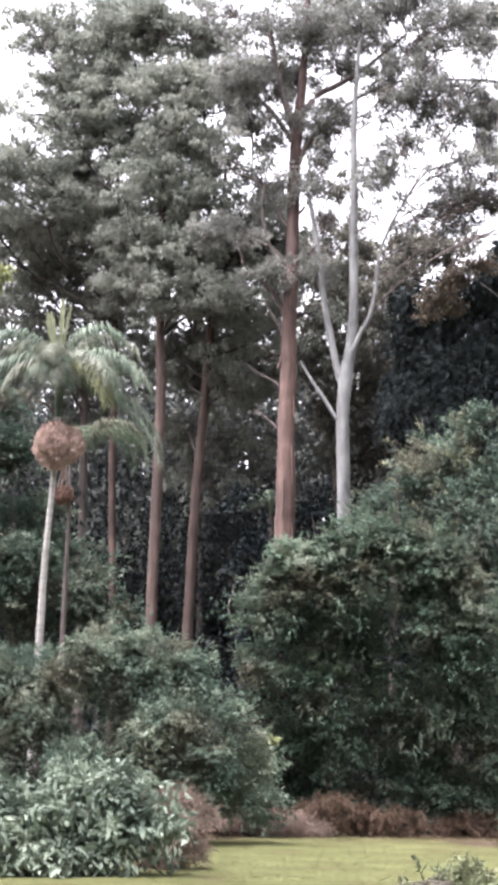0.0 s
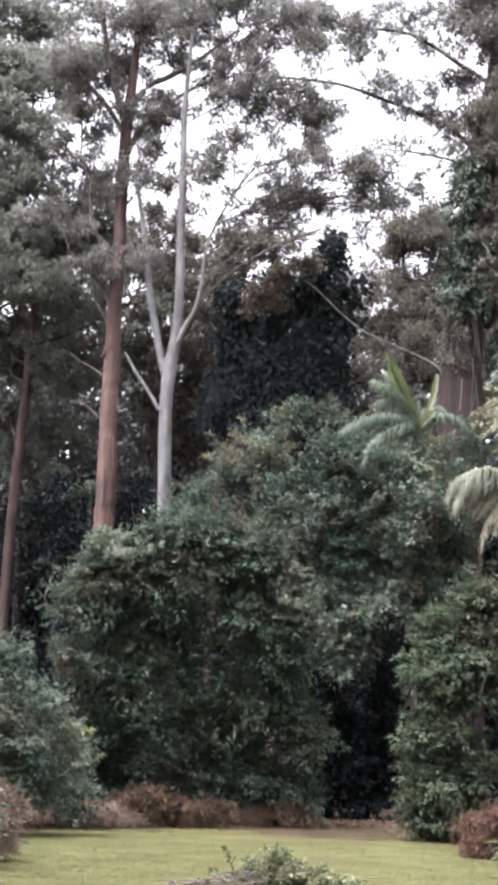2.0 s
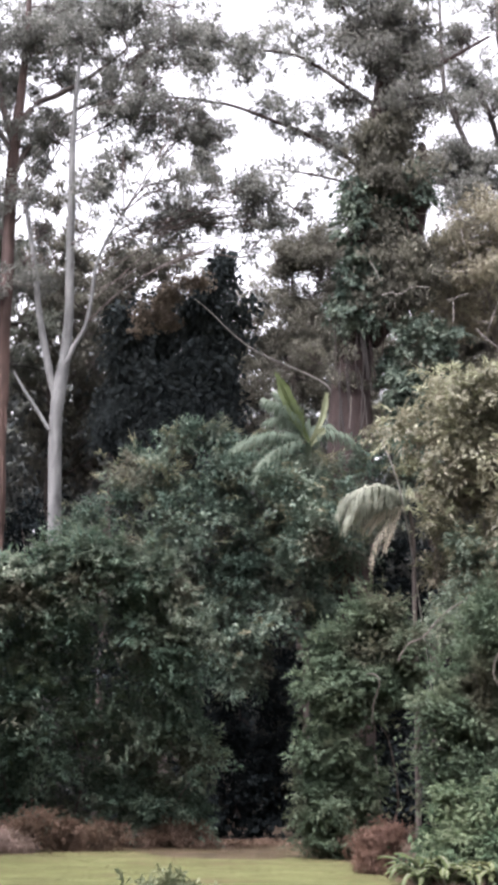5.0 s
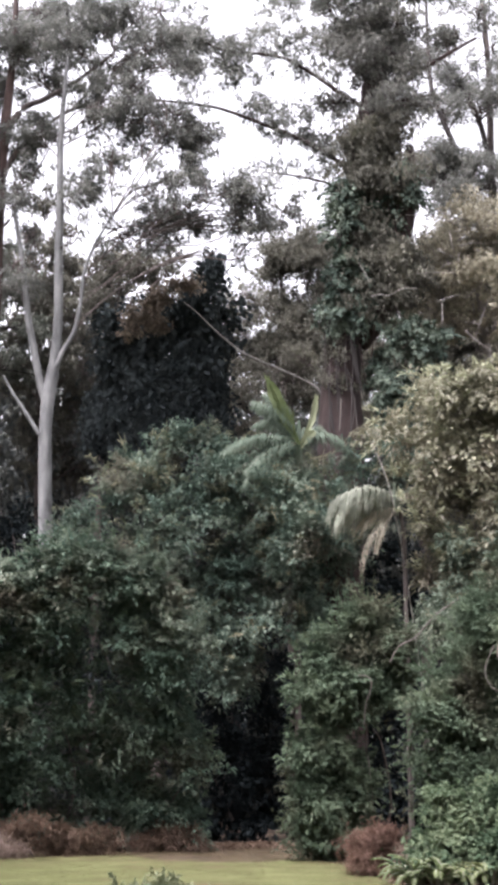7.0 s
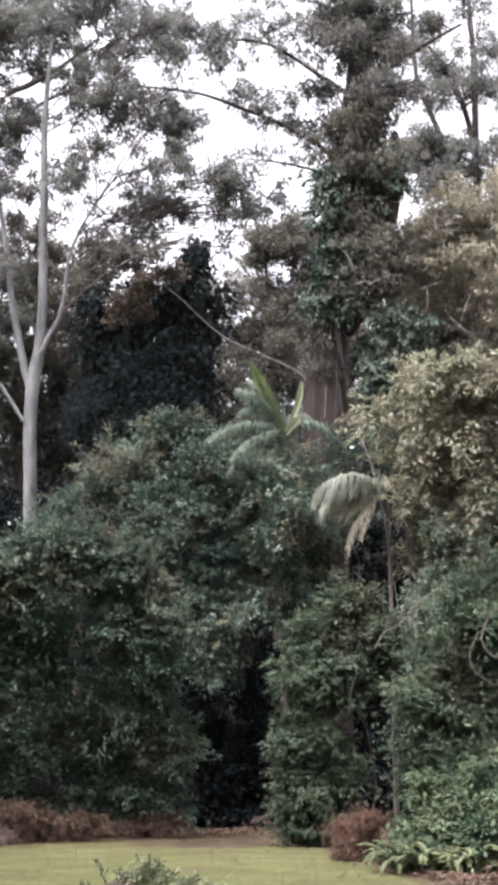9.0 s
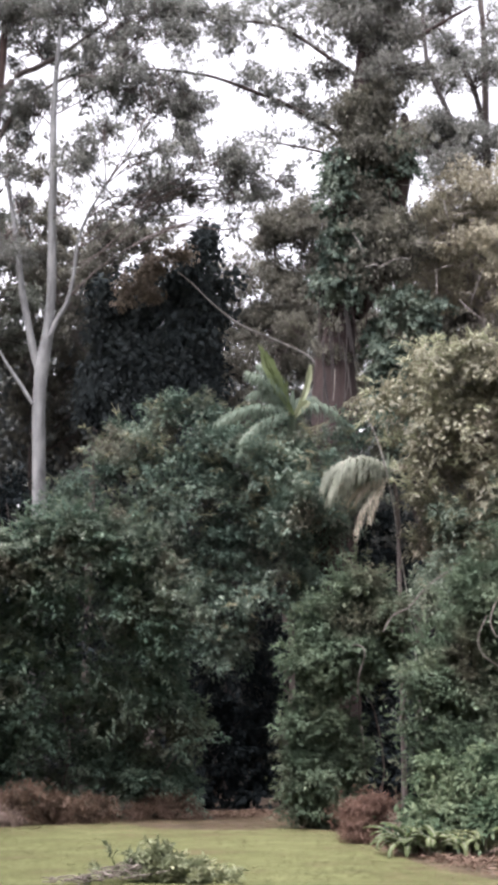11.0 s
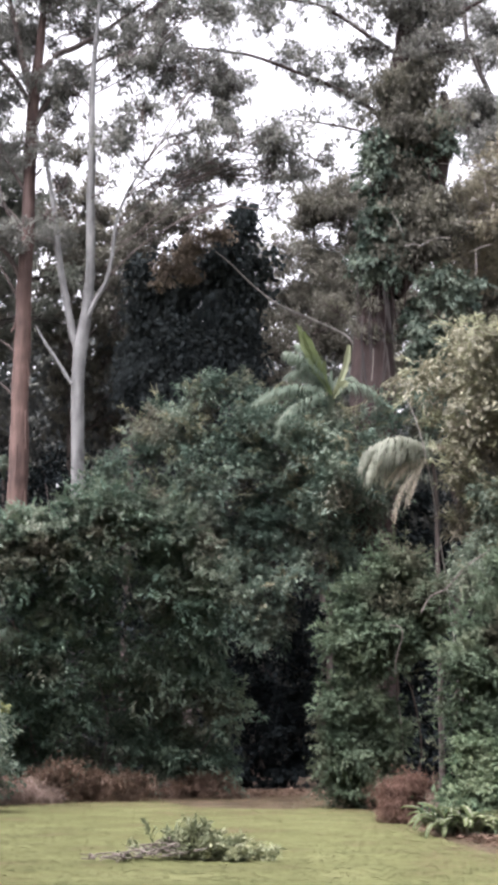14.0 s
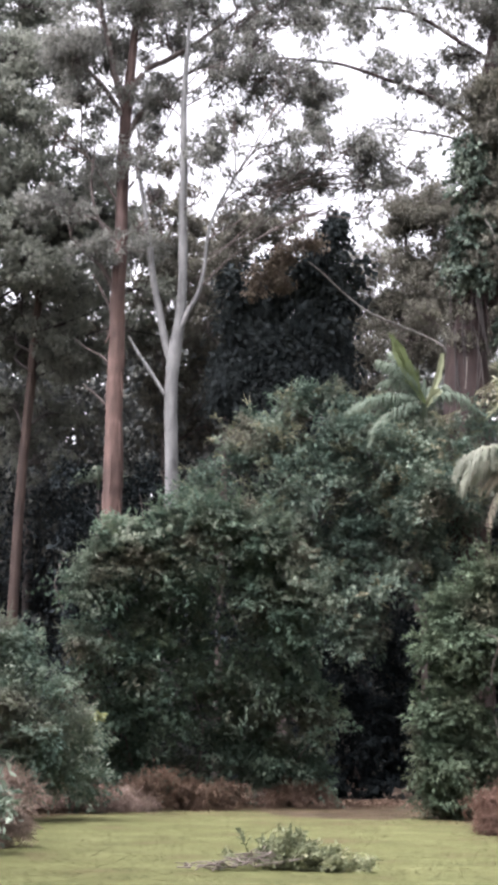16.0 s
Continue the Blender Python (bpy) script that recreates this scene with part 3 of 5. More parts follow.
# ---- the wood behind: far trunks and dim leaves ----
def far_woods():
    rng = np.random.default_rng(11)
    ob = thing("far_woods", (0, 60, 0), "far wood of slender trunks, low leaves coloured shade-dark", "woods", kind="stuff")
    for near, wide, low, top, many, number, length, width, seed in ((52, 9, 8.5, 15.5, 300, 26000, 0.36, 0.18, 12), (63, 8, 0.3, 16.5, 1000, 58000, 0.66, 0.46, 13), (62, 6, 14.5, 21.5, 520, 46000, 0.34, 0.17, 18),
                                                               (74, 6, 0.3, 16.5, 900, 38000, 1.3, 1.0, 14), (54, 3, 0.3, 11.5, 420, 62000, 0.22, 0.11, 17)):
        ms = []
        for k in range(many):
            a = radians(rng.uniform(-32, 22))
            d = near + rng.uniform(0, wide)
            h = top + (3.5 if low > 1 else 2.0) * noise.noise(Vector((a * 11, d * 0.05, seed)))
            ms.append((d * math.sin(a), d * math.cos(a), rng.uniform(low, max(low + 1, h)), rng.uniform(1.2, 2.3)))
        # The low layer's near-black colour stands in for shade below the canopy.
        part("foliage", canopy(ms, number, length, width, seed, clump=0.9, holes=-9, per=22, spread=0.8), LEAF_SHADE if top < 12 else LEAF_FAR, ob)
    s = Shape()
    for k in range(26):
        a = radians(rng.uniform(-30, 24))
        d = rng.uniform(56, 66)
        x, y, h, r = d * math.sin(a), d * math.cos(a), rng.uniform(14, 24), rng.uniform(0.08, 0.2)
        tube(s, [(x, y, -0.2, r * 1.3), (x + rng.normal(0, .2), y, h * 0.4, r), (x + rng.normal(0, .5), y, h, r * 0.4)], 8, 4, 0.03, rng)
    part("trunks", s, BARK_FAR, ob, smooth=True)


def light_blocking_woods():
    """Unseen wood added round the clearing, beside and behind the camera, to block low sky light."""
    rng = np.random.default_rng(15)
    ms = []
    for k in range(520):
        a = radians(rng.uniform(38, 324))
        d = rng.uniform(20, 32)
        h = 27 + 4 * noise.noise(Vector((a * 6, d * 0.05, 9)))
        ms.append((d * math.sin(a), d * math.cos(a), rng.uniform(0.3, h), rng.uniform(1.4, 2.6)))
    ob = thing("unseen_woods", (0, -36, 0), "unseen wood added round the clearing to block low sky light", "woods", kind="stuff")
    part("foliage", canopy(ms, 32000, 1.5, 0.95, 16, clump=1.0, holes=-1.5, per=40, spread=0.8), LEAF_WOOD, ob)
    s = Shape()
    for k in range(60):
        a = radians(rng.uniform(38, 324))
        d = rng.uniform(30, 42)
        x, y, h, r = d * math.sin(a), d * math.cos(a), rng.uniform(12, 18), rng.uniform(0.12, 0.25)
        tube(s, [(x, y, -0.2, r * 1.3), (x, y, h * 0.4, r), (x + rng.normal(0, .5), y, h, r * 0.4)], 8, 3)
    part("trunks", s, BARK_BROWN, ob, smooth=True)


far_woods()
light_blocking_woods()

# ---- tall trees ----
tree("white_gum", "tall pale grey gum tree with a forked smooth trunk", [
    (-5.62, 40.61, 6.56, 0.268), (-5.71, 40.6, 8.69, 0.197), (-5.78, 40.59, 10.72, 0.189), (-5.78, 40.59, 11.71, 0.189), (-5.71, 40.6, 12.54, 0.197),
    (-5.6, 40.62, 13.39, 0.158), (-5.53, 40.63, 14.75, 0.134), (-5.57, 40.62, 16.65, 0.126), (-5.58, 40.62, 18.29, 0.11),
    (-5.62, 40.61, 20.03, 0.095), (-5.57, 40.62, 21.49, 0.071), (-5.48, 40.63, 22.98, 0.047),
], [
    (-6.52, 41.34, 20.45, 0.68), (-6.89, 40.79, 18.76, 0.64), (-4.4, 41.31, 21.36, 0.8), (-3.36, 42.32, 21.66, 0.75), (-2.22, 40.8, 21.12, 0.75),
    (-1.58, 41.96, 20.83, 0.68), (-4.82, 40.28, 18.63, 0.56), (-3.01, 40.49, 18.45, 0.62), (-2.05, 41.15, 19.09, 0.67), (-2.41, 41.8, 18.09, 0.77),
    (-3.64, 42.23, 17.8, 0.59), (-0.44, 40.84, 18.6, 0.63), (0.24, 41.32, 17.99, 0.64), (1.02, 42.17, 18.6, 0.62), (-5.11, 40.29, 17.05, 0.41),
    (-6.51, 41.89, 17.67, 0.49), (-6.83, 39.94, 16.06, 0.53), (-4.07, 40.84, 19.77, 0.41), (-1.38, 41.77, 17.98, 0.48), (-0.18, 41.25, 17.07, 0.38),
], BARK_WHITE, LEAF_GUM, 21, 25000, 0.16, 0.05,
     limbs=([
    (-5.77, 40.69, 12.07, 0.126), (-5.98, 40.66, 12.73, 0.119), (-6.2, 40.63, 13.73, 0.103), (-6.43, 40.59, 14.91, 0.095),
    (-6.52, 40.58, 15.77, 0.087), (-6.69, 40.55, 16.8, 0.071), (-6.91, 40.52, 18.02, 0.047),
], [
    (-5.55, 40.52, 13.19, 0.08), (-5.34, 40.55, 13.71, 0.072), (-5.07, 40.58, 14.23, 0.064), (-4.9, 40.61, 15.09, 0.056),
    (-4.8, 40.62, 16.13, 0.05), (-4.49, 40.65, 17.02, 0.038), (-4.02, 40.7, 17.92, 0.026),
], [
    (-5.95, 40.36, 11.19, 0.055), (-6.33, 40.31, 11.8, 0.055), (-6.66, 40.25, 12.28, 0.047), (-6.99, 40.2, 12.85, 0.031),
]), clump=0.19, per=40, stout=0.026, holes=-0.25, sprays=10, twig=BARK_BROWN)

red = tree("red_gum", "tall gum tree with reddish-brown bark", [
    (-7.53, 41.32, 5.5, 0.323), (-7.54, 41.32, 7.94, 0.291), (-7.52, 41.32, 9.1, 0.283), (-7.56, 41.31, 11.11, 0.25), (-7.54, 41.32, 13, 0.234),
    (-7.56, 41.31, 14.57, 0.218), (-7.51, 41.32, 15.98, 0.202), (-7.52, 41.32, 17.78, 0.186), (-7.5, 41.32, 19.6, 0.178),
    (-7.4, 41.34, 21.28, 0.153), (-7.29, 41.36, 22.98, 0.113), (-7.24, 41.37, 24.9, 0.089), (-7.22, 41.37, 27.84, 0.048),
], [
    (-8.57, 41.4, 23.85, 0.85), (-6.83, 40.65, 23.33, 0.82), (-5.61, 41.9, 23.9, 0.85), (-4.15, 41.49, 23.57, 0.71), (-2.78, 41.59, 23.9, 0.61),
    (-8.09, 41.93, 22.55, 0.76), (-6.58, 42.6, 22.97, 0.7), (-8.8, 40.16, 21.92, 0.73), (-4.84, 41.49, 22.4, 0.51), (-3.54, 41.47, 22.77, 0.48),
    (-1.99, 41.1, 22.84, 0.51), (-8.49, 40.58, 20.44, 0.67), (-6.25, 41.15, 20.93, 0.45), (-9.33, 40.66, 24.1, 0.83), (-6.45, 42.62, 25.52, 0.86),
    (-4.57, 42.05, 25.05, 0.85), (-2.86, 42.79, 25.72, 0.86), (-1.45, 42.58, 24.52, 0.56), (-8.51, 40.41, 16.76, 0.51), (-8.34, 41.93, 18.6, 0.46), (-9.3, 41.2, 19.4, 0.55), (-9.9, 41.2, 17.5, 0.5), (-9.5, 41.2, 22.3, 0.6),
    (-6.8, 42.09, 19.71, 0.39), (-6.93, 42.31, 16.11, 0.46), (-8.21, 40.72, 15.8, 0.51),
], BARK_RED, LEAF_GUM, 31, 42000, 0.17, 0.055,
     limbs=([
    (-7.48, 41.33, 20.34, 0.142), (-7.85, 41.26, 21.45, 0.109), (-8.14, 41.2, 22.77, 0.088), (-8.53, 41.12, 24.28, 0.065),
], [
    (-7.46, 41.33, 20.72, 0.120), (-6.91, 41.43, 21.66, 0.099), (-6.24, 41.53, 22.04, 0.088), (-5.21, 41.68, 22.8, 0.065),
    (-4.19, 41.79, 23.73, 0.043),
], [
    (-7.49, 41.33, 19.24, 0.099), (-7.09, 41.4, 20.17, 0.088), (-6.56, 41.49, 20.82, 0.065), (-5.54, 41.63, 21.67, 0.054),
    (-4.17, 41.79, 22.22, 0.032),
], [
    (-7.56, 41.31, 14.39, 0.088), (-8.03, 41.23, 15.26, 0.077), (-8.42, 41.15, 15.6, 0.054), (-8.96, 41.03, 16.12, 0.043),
], [
    (-7.54, 41.32, 15.8, 0.065), (-8.15, 41.2, 16.68, 0.054), (-8.43, 41.15, 17.75, 0.043), (-8.38, 41.16, 18.85, 0.032),
], [
    (-7.55, 41.32, 10.8, 0.045), (-8.0, 41.3, 11.3, 0.035), (-8.5, 41.3, 11.72, 0.02),
], [
    (-7.55, 41.32, 13.7, 0.05), (-8.0, 41.3, 14.5, 0.04), (-8.35, 41.3, 15.1, 0.025),
], [
    (-7.5, 41.32, 20.0, 0.09), (-8.3, 41.3, 21.2, 0.075), (-9.2, 41.3, 22.0, 0.055), (-9.9, 41.3, 22.5, 0.03),
], [
    (-9.1, 41.3, 22.4, 0.03), (-9.05, 41.2, 21.6, 0.04), (-8.85, 41.2, 20.5, 0.035), (-8.8, 41.2, 19.3, 0.02),
], [
    (-7.52, 41.32, 15.9, 0.06), (-8.1, 41.3, 16.7, 0.05), (-9.1, 41.3, 17.1, 0.04), (-10.1, 41.3, 17.3, 0.02),
], [
    (-7.52, 41.32, 17.1, 0.06), (-8.0, 41.3, 17.9, 0.05), (-8.7, 41.3, 18.9, 0.035), (-9.4, 41.3, 19.2, 0.02),
], [
    (-7.55, 41.32, 12.1, 0.035), (-7.95, 41.3, 12.55, 0.028), (-8.4, 41.3, 12.8, 0.02), (-8.8, 41.3, 13.1, 0.012),
], [
    (-7.4, 41.32, 17.7, 0.045), (-6.9, 41.3, 18.4, 0.035), (-6.6, 41.3, 19.2, 0.02),
]), twig=BARK_BROWN, limb_bark=BARK_BROWN, clump=0.22, per=48, sprays=9, holes=-0.2)

rng_strip = np.random.default_rng(35)
for k, z in enumerate((7.4, 8.2, 9.6, 10.6, 12.2, 13.6, 15.2)):
    row = nearest_on(rooted([
    (-7.53, 41.32, 5.5, 0.323), (-7.54, 41.32, 7.94, 0.291), (-7.52, 41.32, 9.1, 0.283), (-7.56, 41.31, 11.11, 0.25), (-7.54, 41.32, 13, 0.234),
    (-7.56, 41.31, 14.57, 0.218), (-7.51, 41.32, 15.98, 0.202), (-7.52, 41.32, 17.78, 0.186), (-7.5, 41.32, 19.6, 0.178),
    (-7.4, 41.34, 21.28, 0.153), (-7.29, 41.36, 22.98, 0.113), (-7.24, 41.37, 24.9, 0.089), (-7.22, 41.37, 27.84, 0.048),
]), np.array([-7.5, 41.3, z + 0.01]))
    turn = rng_strip.uniform(-2.6, -0.5)
    out = np.array([math.cos(turn), math.sin(turn), 0])
    top = row[:3] + out * row[3]
    tail = rng_strip.uniform(0.5, 1.3)
    rows = [(*top, 0.03), (*(top + out * 0.03 - [0, 0, tail * 0.5]), 0.035), (*(top + out * rng_strip.uniform(0.06, 0.2) - [0, 0, tail]), 0.012)]
    part("bark_strip", tube(Shape(), rows, 5, 4), BARK_RED, red, "peeling strip of bark", smooth=True)

tree("forest_tree", "slender forest tree with a straight reddish trunk", [
    (-12.2, 44.35, 3.48, 0.212), (-12.24, 44.34, 6.09, 0.177), (-12.24, 44.34, 9.3, 0.168), (-12.24, 44.34, 12.61, 0.159),
    (-12.34, 44.31, 14.87, 0.142), (-12.42, 44.29, 18.16, 0.124), (-12.48, 44.27, 21.74, 0.088), (-12.46, 44.28, 24.81, 0.053),
], [
    (-13.06, 45.49, 26.54, 1), (-11.45, 45.64, 26.07, 1), (-11.54, 43.2, 23.2, 0.95), (-10.23, 44.21, 22.99, 0.87), (-11.65, 43.22, 21.23, 1),
    (-10.38, 44.35, 20.95, 0.79), (-12.45, 43.6, 19.85, 0.96), (-10.84, 43.3, 19.27, 0.77), (-12.02, 43.75, 17.75, 0.87),
    (-10.68, 44.42, 18.13, 0.79), (-12.2, 43.28, 16.26, 0.86), (-10.71, 43.26, 16.2, 0.86), (-13.05, 43.32, 18.02, 0.78),
    (-13.24, 43.73, 23.57, 0.88),
] + plumes(441, 10, (-13.6, 44.3, 15.6), (-9.6, 46.6, 27.5), (0.7, 1.05)), BARK_WOOD, LEAF_WOOD, 41, 46000, 0.2, 0.08, group="forest trees", twig=BARK_FAR, sprays=11, stout=0.085, holes=-0.65, clump=0.25, per=40, flat=0.5)
tree("forest_tree", "slender forest tree with a leaning reddish trunk", [
    (-11.69, 46.55, 3.24, 0.222), (-11.6, 46.58, 5.96, 0.175), (-11.53, 46.59, 9.69, 0.166), (-11.37, 46.63, 12.77, 0.157),
    (-11.25, 46.66, 15.53, 0.129), (-11.11, 46.7, 18.56, 0.092), (-10.93, 46.74, 21.68, 0.055),
], [
    (-10.84, 49.84, 17.72, 0.94), (-12.61, 48.68, 16.36, 0.77), (-11.02, 48.12, 15.54, 0.76), (-10.57, 47.47, 18.4, 0.75),
    (-12.44, 49.89, 15.23, 0.71), (-10.45, 49.19, 16.24, 0.77), (-13.31, 49.1, 15.67, 0.59), (-9.86, 50.27, 17.18, 0.67),
    (-11.04, 49.34, 14.43, 0.66), (-9.59, 48.12, 14.69, 0.68), (-8.26, 50.78, 16.22, 0.71), (-7.56, 48.77, 16.86, 0.57), (-12.25, 48.88, 11.48, 0.7),
    (-12.46, 48.67, 12.86, 0.7), (-11.12, 49.06, 12.52, 0.7), (-11.4, 48.79, 10.86, 0.69),
] + plumes(443, 8, (-13.0, 46.0, 13.5), (-8.4, 49.0, 22.0), (0.7, 1.05)), BARK_WOOD, LEAF_WOOD, 43, 36000, 0.2, 0.08, group="forest trees", twig=BARK_FAR, sprays=11, stout=0.085, holes=-0.6, clump=0.25, per=40)
tree("forest_tree", "slender forest tree with a straight reddish trunk", [
    (-14.46, 47.86, 4.16, 0.154), (-14.61, 47.82, 7.38, 0.135), (-14.8, 47.76, 10.89, 0.125), (-14.87, 47.74, 13.89, 0.115),
    (-15.01, 47.69, 18.02, 0.096), (-15.12, 47.66, 22.28, 0.067),
], [
    (-16.89, 46.35, 27.06, 0.91), (-14.81, 45.21, 26.31, 1.01), (-16.06, 46.14, 24.91, 0.94), (-14.28, 46.11, 25, 0.93),
    (-17.11, 44.19, 22.48, 0.91), (-16.3, 46.5, 23.36, 1.04), (-14.62, 46.88, 23.22, 1.1), (-17.81, 44.13, 21.16, 0.95), (-17, 46.4, 21.64, 1.06),
    (-14.6, 44.86, 20.47, 1.02), (-18.01, 45.48, 19.65, 1.09), (-16.24, 45.75, 19.46, 1.08), (-14.47, 45.68, 19.15, 0.96),
    (-18.78, 42.64, 20.38, 1.08), (-19.49, 45.16, 18.97, 1.14), (-16.98, 45.13, 24.92, 0.63), (-17.68, 44.27, 26.03, 0.48),
] + plumes(445, 14, (-17.8, 46.0, 17.2), (-13.6, 49.2, 28.6), (0.7, 1.05)), BARK_WOOD, LEAF_WOOD, 45, 50000, 0.2, 0.08, group="forest trees", twig=BARK_FAR, sprays=11, stout=0.085, holes=-0.65, clump=0.25, per=40, flat=0.5)
tree("forest_tree", "slender forest tree with a dim brown trunk", [
    (-16.14, 49.43, 4.22, 0.18), (-16.34, 49.37, 10.18, 0.15), (-16.47, 49.32, 14.32, 0.13), (-16.6, 49.28, 18.6, 0.1),
], [
    (-19.1, 49.1, 19.29, 1.05), (-17.53, 49.7, 19.22, 1.05), (-15.77, 49.7, 18.93, 1.04), (-16.03, 49.43, 17.33, 0.72), (-18.39, 48.74, 17.19, 0.88),
    (-14.78, 50.43, 16.73, 0.53), (-16.74, 47.94, 15.64, 0.7), (-20.8, 49.17, 17.83, 1.23), (-15.71, 50.85, 15.56, 0.82),
    (-18.72, 47.65, 15.19, 0.79), (-16.55, 50.29, 14.14, 0.81), (-19.7, 47.1, 14.24, 1.18),
] + plumes(447, 14, (-20.5, 45.5, 14.0), (-14.0, 50.0, 23.0), (0.7, 1.05)), BARK_BROWN, LEAF_WOOD, 47, 44000, 0.2, 0.08, group="forest trees", holes=-0.65, clump=0.25, per=40, flat=0.5)

ivy = tree("ivy_clad_tree", "huge dark tree wrapped in ivy up to its crown", [
    (2.68, 42.3, 9.4, 0.68), (2.7, 42.3, 12.0, 0.64), (2.78, 42.3, 13.5, 0.58), (2.92, 42.3, 15.2, 0.52), (3.06, 42.3, 16.9, 0.48), (3.25, 42.3, 18.7, 0.46),
    (3.55, 42.3, 20.5, 0.42), (3.85, 42.3, 22.4, 0.37), (4.05, 42.3, 24.4, 0.31), (4.3, 42.3, 26.5, 0.22), (4.5, 42.3, 29.0, 0.12),
], plumes(512, 18, (3.1, 41.2, 20.6), (4.7, 42.4, 28.0), (0.45, 0.65)) + [
    (2.65, 42.05, 22.15, 0.36), (2.85, 42.42, 24.71, 0.5), (6.4, 42.4, 24.6, 0.4), (2.4, 42.3, 26.0, 0.6), (5.9, 42.3, 26.2, 0.6),
    (5.4, 42.6, 22.6, 0.35),
], BARK_IVY, LEAF_CROWN, 51, 30000, 0.17, 0.06, limbs=([
    (3.3, 42.3, 14.4, 0.3), (3.95, 42.2, 15.4, 0.34), (4.4, 42.2, 16.9, 0.36), (4.75, 42.2, 18.4, 0.33), (4.9, 42.2, 19.8, 0.28), (5.0, 42.3, 20.8, 0.12),
], [
    (3.5, 42.3, 19.6, 0.09), (2.55, 42.3, 20.47, 0.08), (1.42, 42.3, 21.13, 0.07), (0.55, 42.3, 21.51, 0.06), (-0.86, 42.3, 22.07, 0.05), (-1.91, 42.3, 22.26, 0.04), (-3.1, 42.3, 22.4, 0.025),
], [
    (3.73, 42.3, 22.0, 0.08), (2.68, 42.3, 22.75, 0.065), (1.09, 42.3, 23.81, 0.05), (-0.86, 42.3, 24.09, 0.035), (-2.11, 42.3, 24.9, 0.02),
], [
    (3.88, 42.3, 21.4, 0.1), (4.99, 42.3, 23.04, 0.08), (6.07, 42.3, 23.82, 0.065), (7.17, 42.3, 24.5, 0.045),
], [
    (3.23, 42.2, 19.1, 0.05), (2.45, 42.2, 19.54, 0.04), (1.24, 42.2, 19.82, 0.03), (0.37, 42.2, 19.91, 0.015),
], [
    (3.9, 42.3, 23.0, 0.07), (3.0, 42.3, 24.6, 0.06), (2.3, 42.3, 26.0, 0.045), (1.6, 42.3, 27.0, 0.03),
]), holes=-0.7, stout=0.04)
part("ivy", foliage(plumes(531, 22, (2.5, 41.5, 14.6), (3.2, 41.8, 19.2), (0.3, 0.44)) + plumes(532, 5, (4.6, 41.6, 19.0), (5.1, 41.9, 20.0), (0.3, 0.42)) + plumes(533, 8, (3.8, 41.8, 17.4), (4.6, 42.1, 19.8), (0.28, 0.4)) + [(4.3, 41.9, 19.4, 0.4), (4.2, 41.9, 18.8, 0.4)] + [
    (4.28, 41.5, 14.24, 0.41), (4.75, 41.5, 14.66, 0.41), (5.09, 41.5, 13.87, 0.45), (4.18, 41.5, 13.0, 0.45), (4.82, 41.4, 12.74, 0.48), (3.9, 41.5, 12.3, 0.4), (5.27, 41.5, 14.72, 0.38),
    (5.6, 41.5, 14.3, 0.45), (4.4, 41.5, 11.9, 0.5), (4.0, 41.6, 11.6, 0.4), (4.0, 41.6, 12.6, 0.35), (3.75, 41.7, 13.2, 0.3), (4.0, 41.7, 13.9, 0.35),
], 26000, 0.13, 0.085, 53, lump=0.36, droop=0.9, face_up=0.5, hollow=-9, bury=0.6), LEAF_IVY, ivy, "dark green ivy")
part("dry_vines", canopy(plumes(571, 22, (3.1, 41.5, 14.8), (4.0, 41.8, 19.6), (0.28, 0.42)) + plumes(574, 9, (3.7, 41.5, 16.6), (4.7, 41.9, 20.4), (0.3, 0.42)) + plumes(572, 12, (3.0, 41.5, 19.0), (4.6, 41.8, 21.2), (0.35, 0.5)) + plumes(573, 7, (2.25, 41.75, 12.8), (3.3, 41.85, 15.4), (0.14, 0.24)) + plumes(575, 16, (3.5, 41.7, 14.8), (4.9, 42.0, 19.4), (0.28, 0.42)),
     40000, 0.15, 0.06, 57, clump=0.22, per=45, holes=-0.9, droop=1.3), LEAF_OLIVE, ivy, "dry brown vines")
for k in range(34):
    q = np.random.default_rng(580 + k)
    x, z = (q.uniform(2.6, 4.6), q.uniform(15.5, 21.0)) if k < 16 else (q.uniform(2.15, 3.3), q.uniform(12.4, 15.6))
    part("vine_stem", tube(Shape(), [(x, 41.55, z, 0.02), (x + q.normal(0, 0.08), 41.5, z - 0.7, 0.022), (x + q.normal(0, 0.18), 41.55, z - q.uniform(1.4, 2.6), 0.014)], 5, 4), BARK_IVY if k < 16 else BARK_FAR, ivy, smooth=True)
part("hanging_leaves", canopy([
    (0.71, 42.4, 24.28, 0.7), (1.81, 42.5, 25.25, 0.55), (-0.2, 42.3, 23.5, 0.5), (1.32, 42.4, 21.9, 0.6), (2.2, 42.4, 21.23, 0.5), (1.76, 42.3, 23.6, 0.5), (0.34, 42.4, 22.2, 0.45),
    (-0.74, 42.4, 24.2, 0.45), (0.7, 42.4, 21.2, 0.4), (1.07, 42.3, 25.6, 0.5), (1.0, 42.3, 20.1, 0.35), (1.9, 42.3, 19.9, 0.35), (2.3, 42.3, 20.6, 0.35),
], 8500, 0.16, 0.05, 55, clump=0.17, per=30, holes=-0.3), LEAF_GUM, ivy)

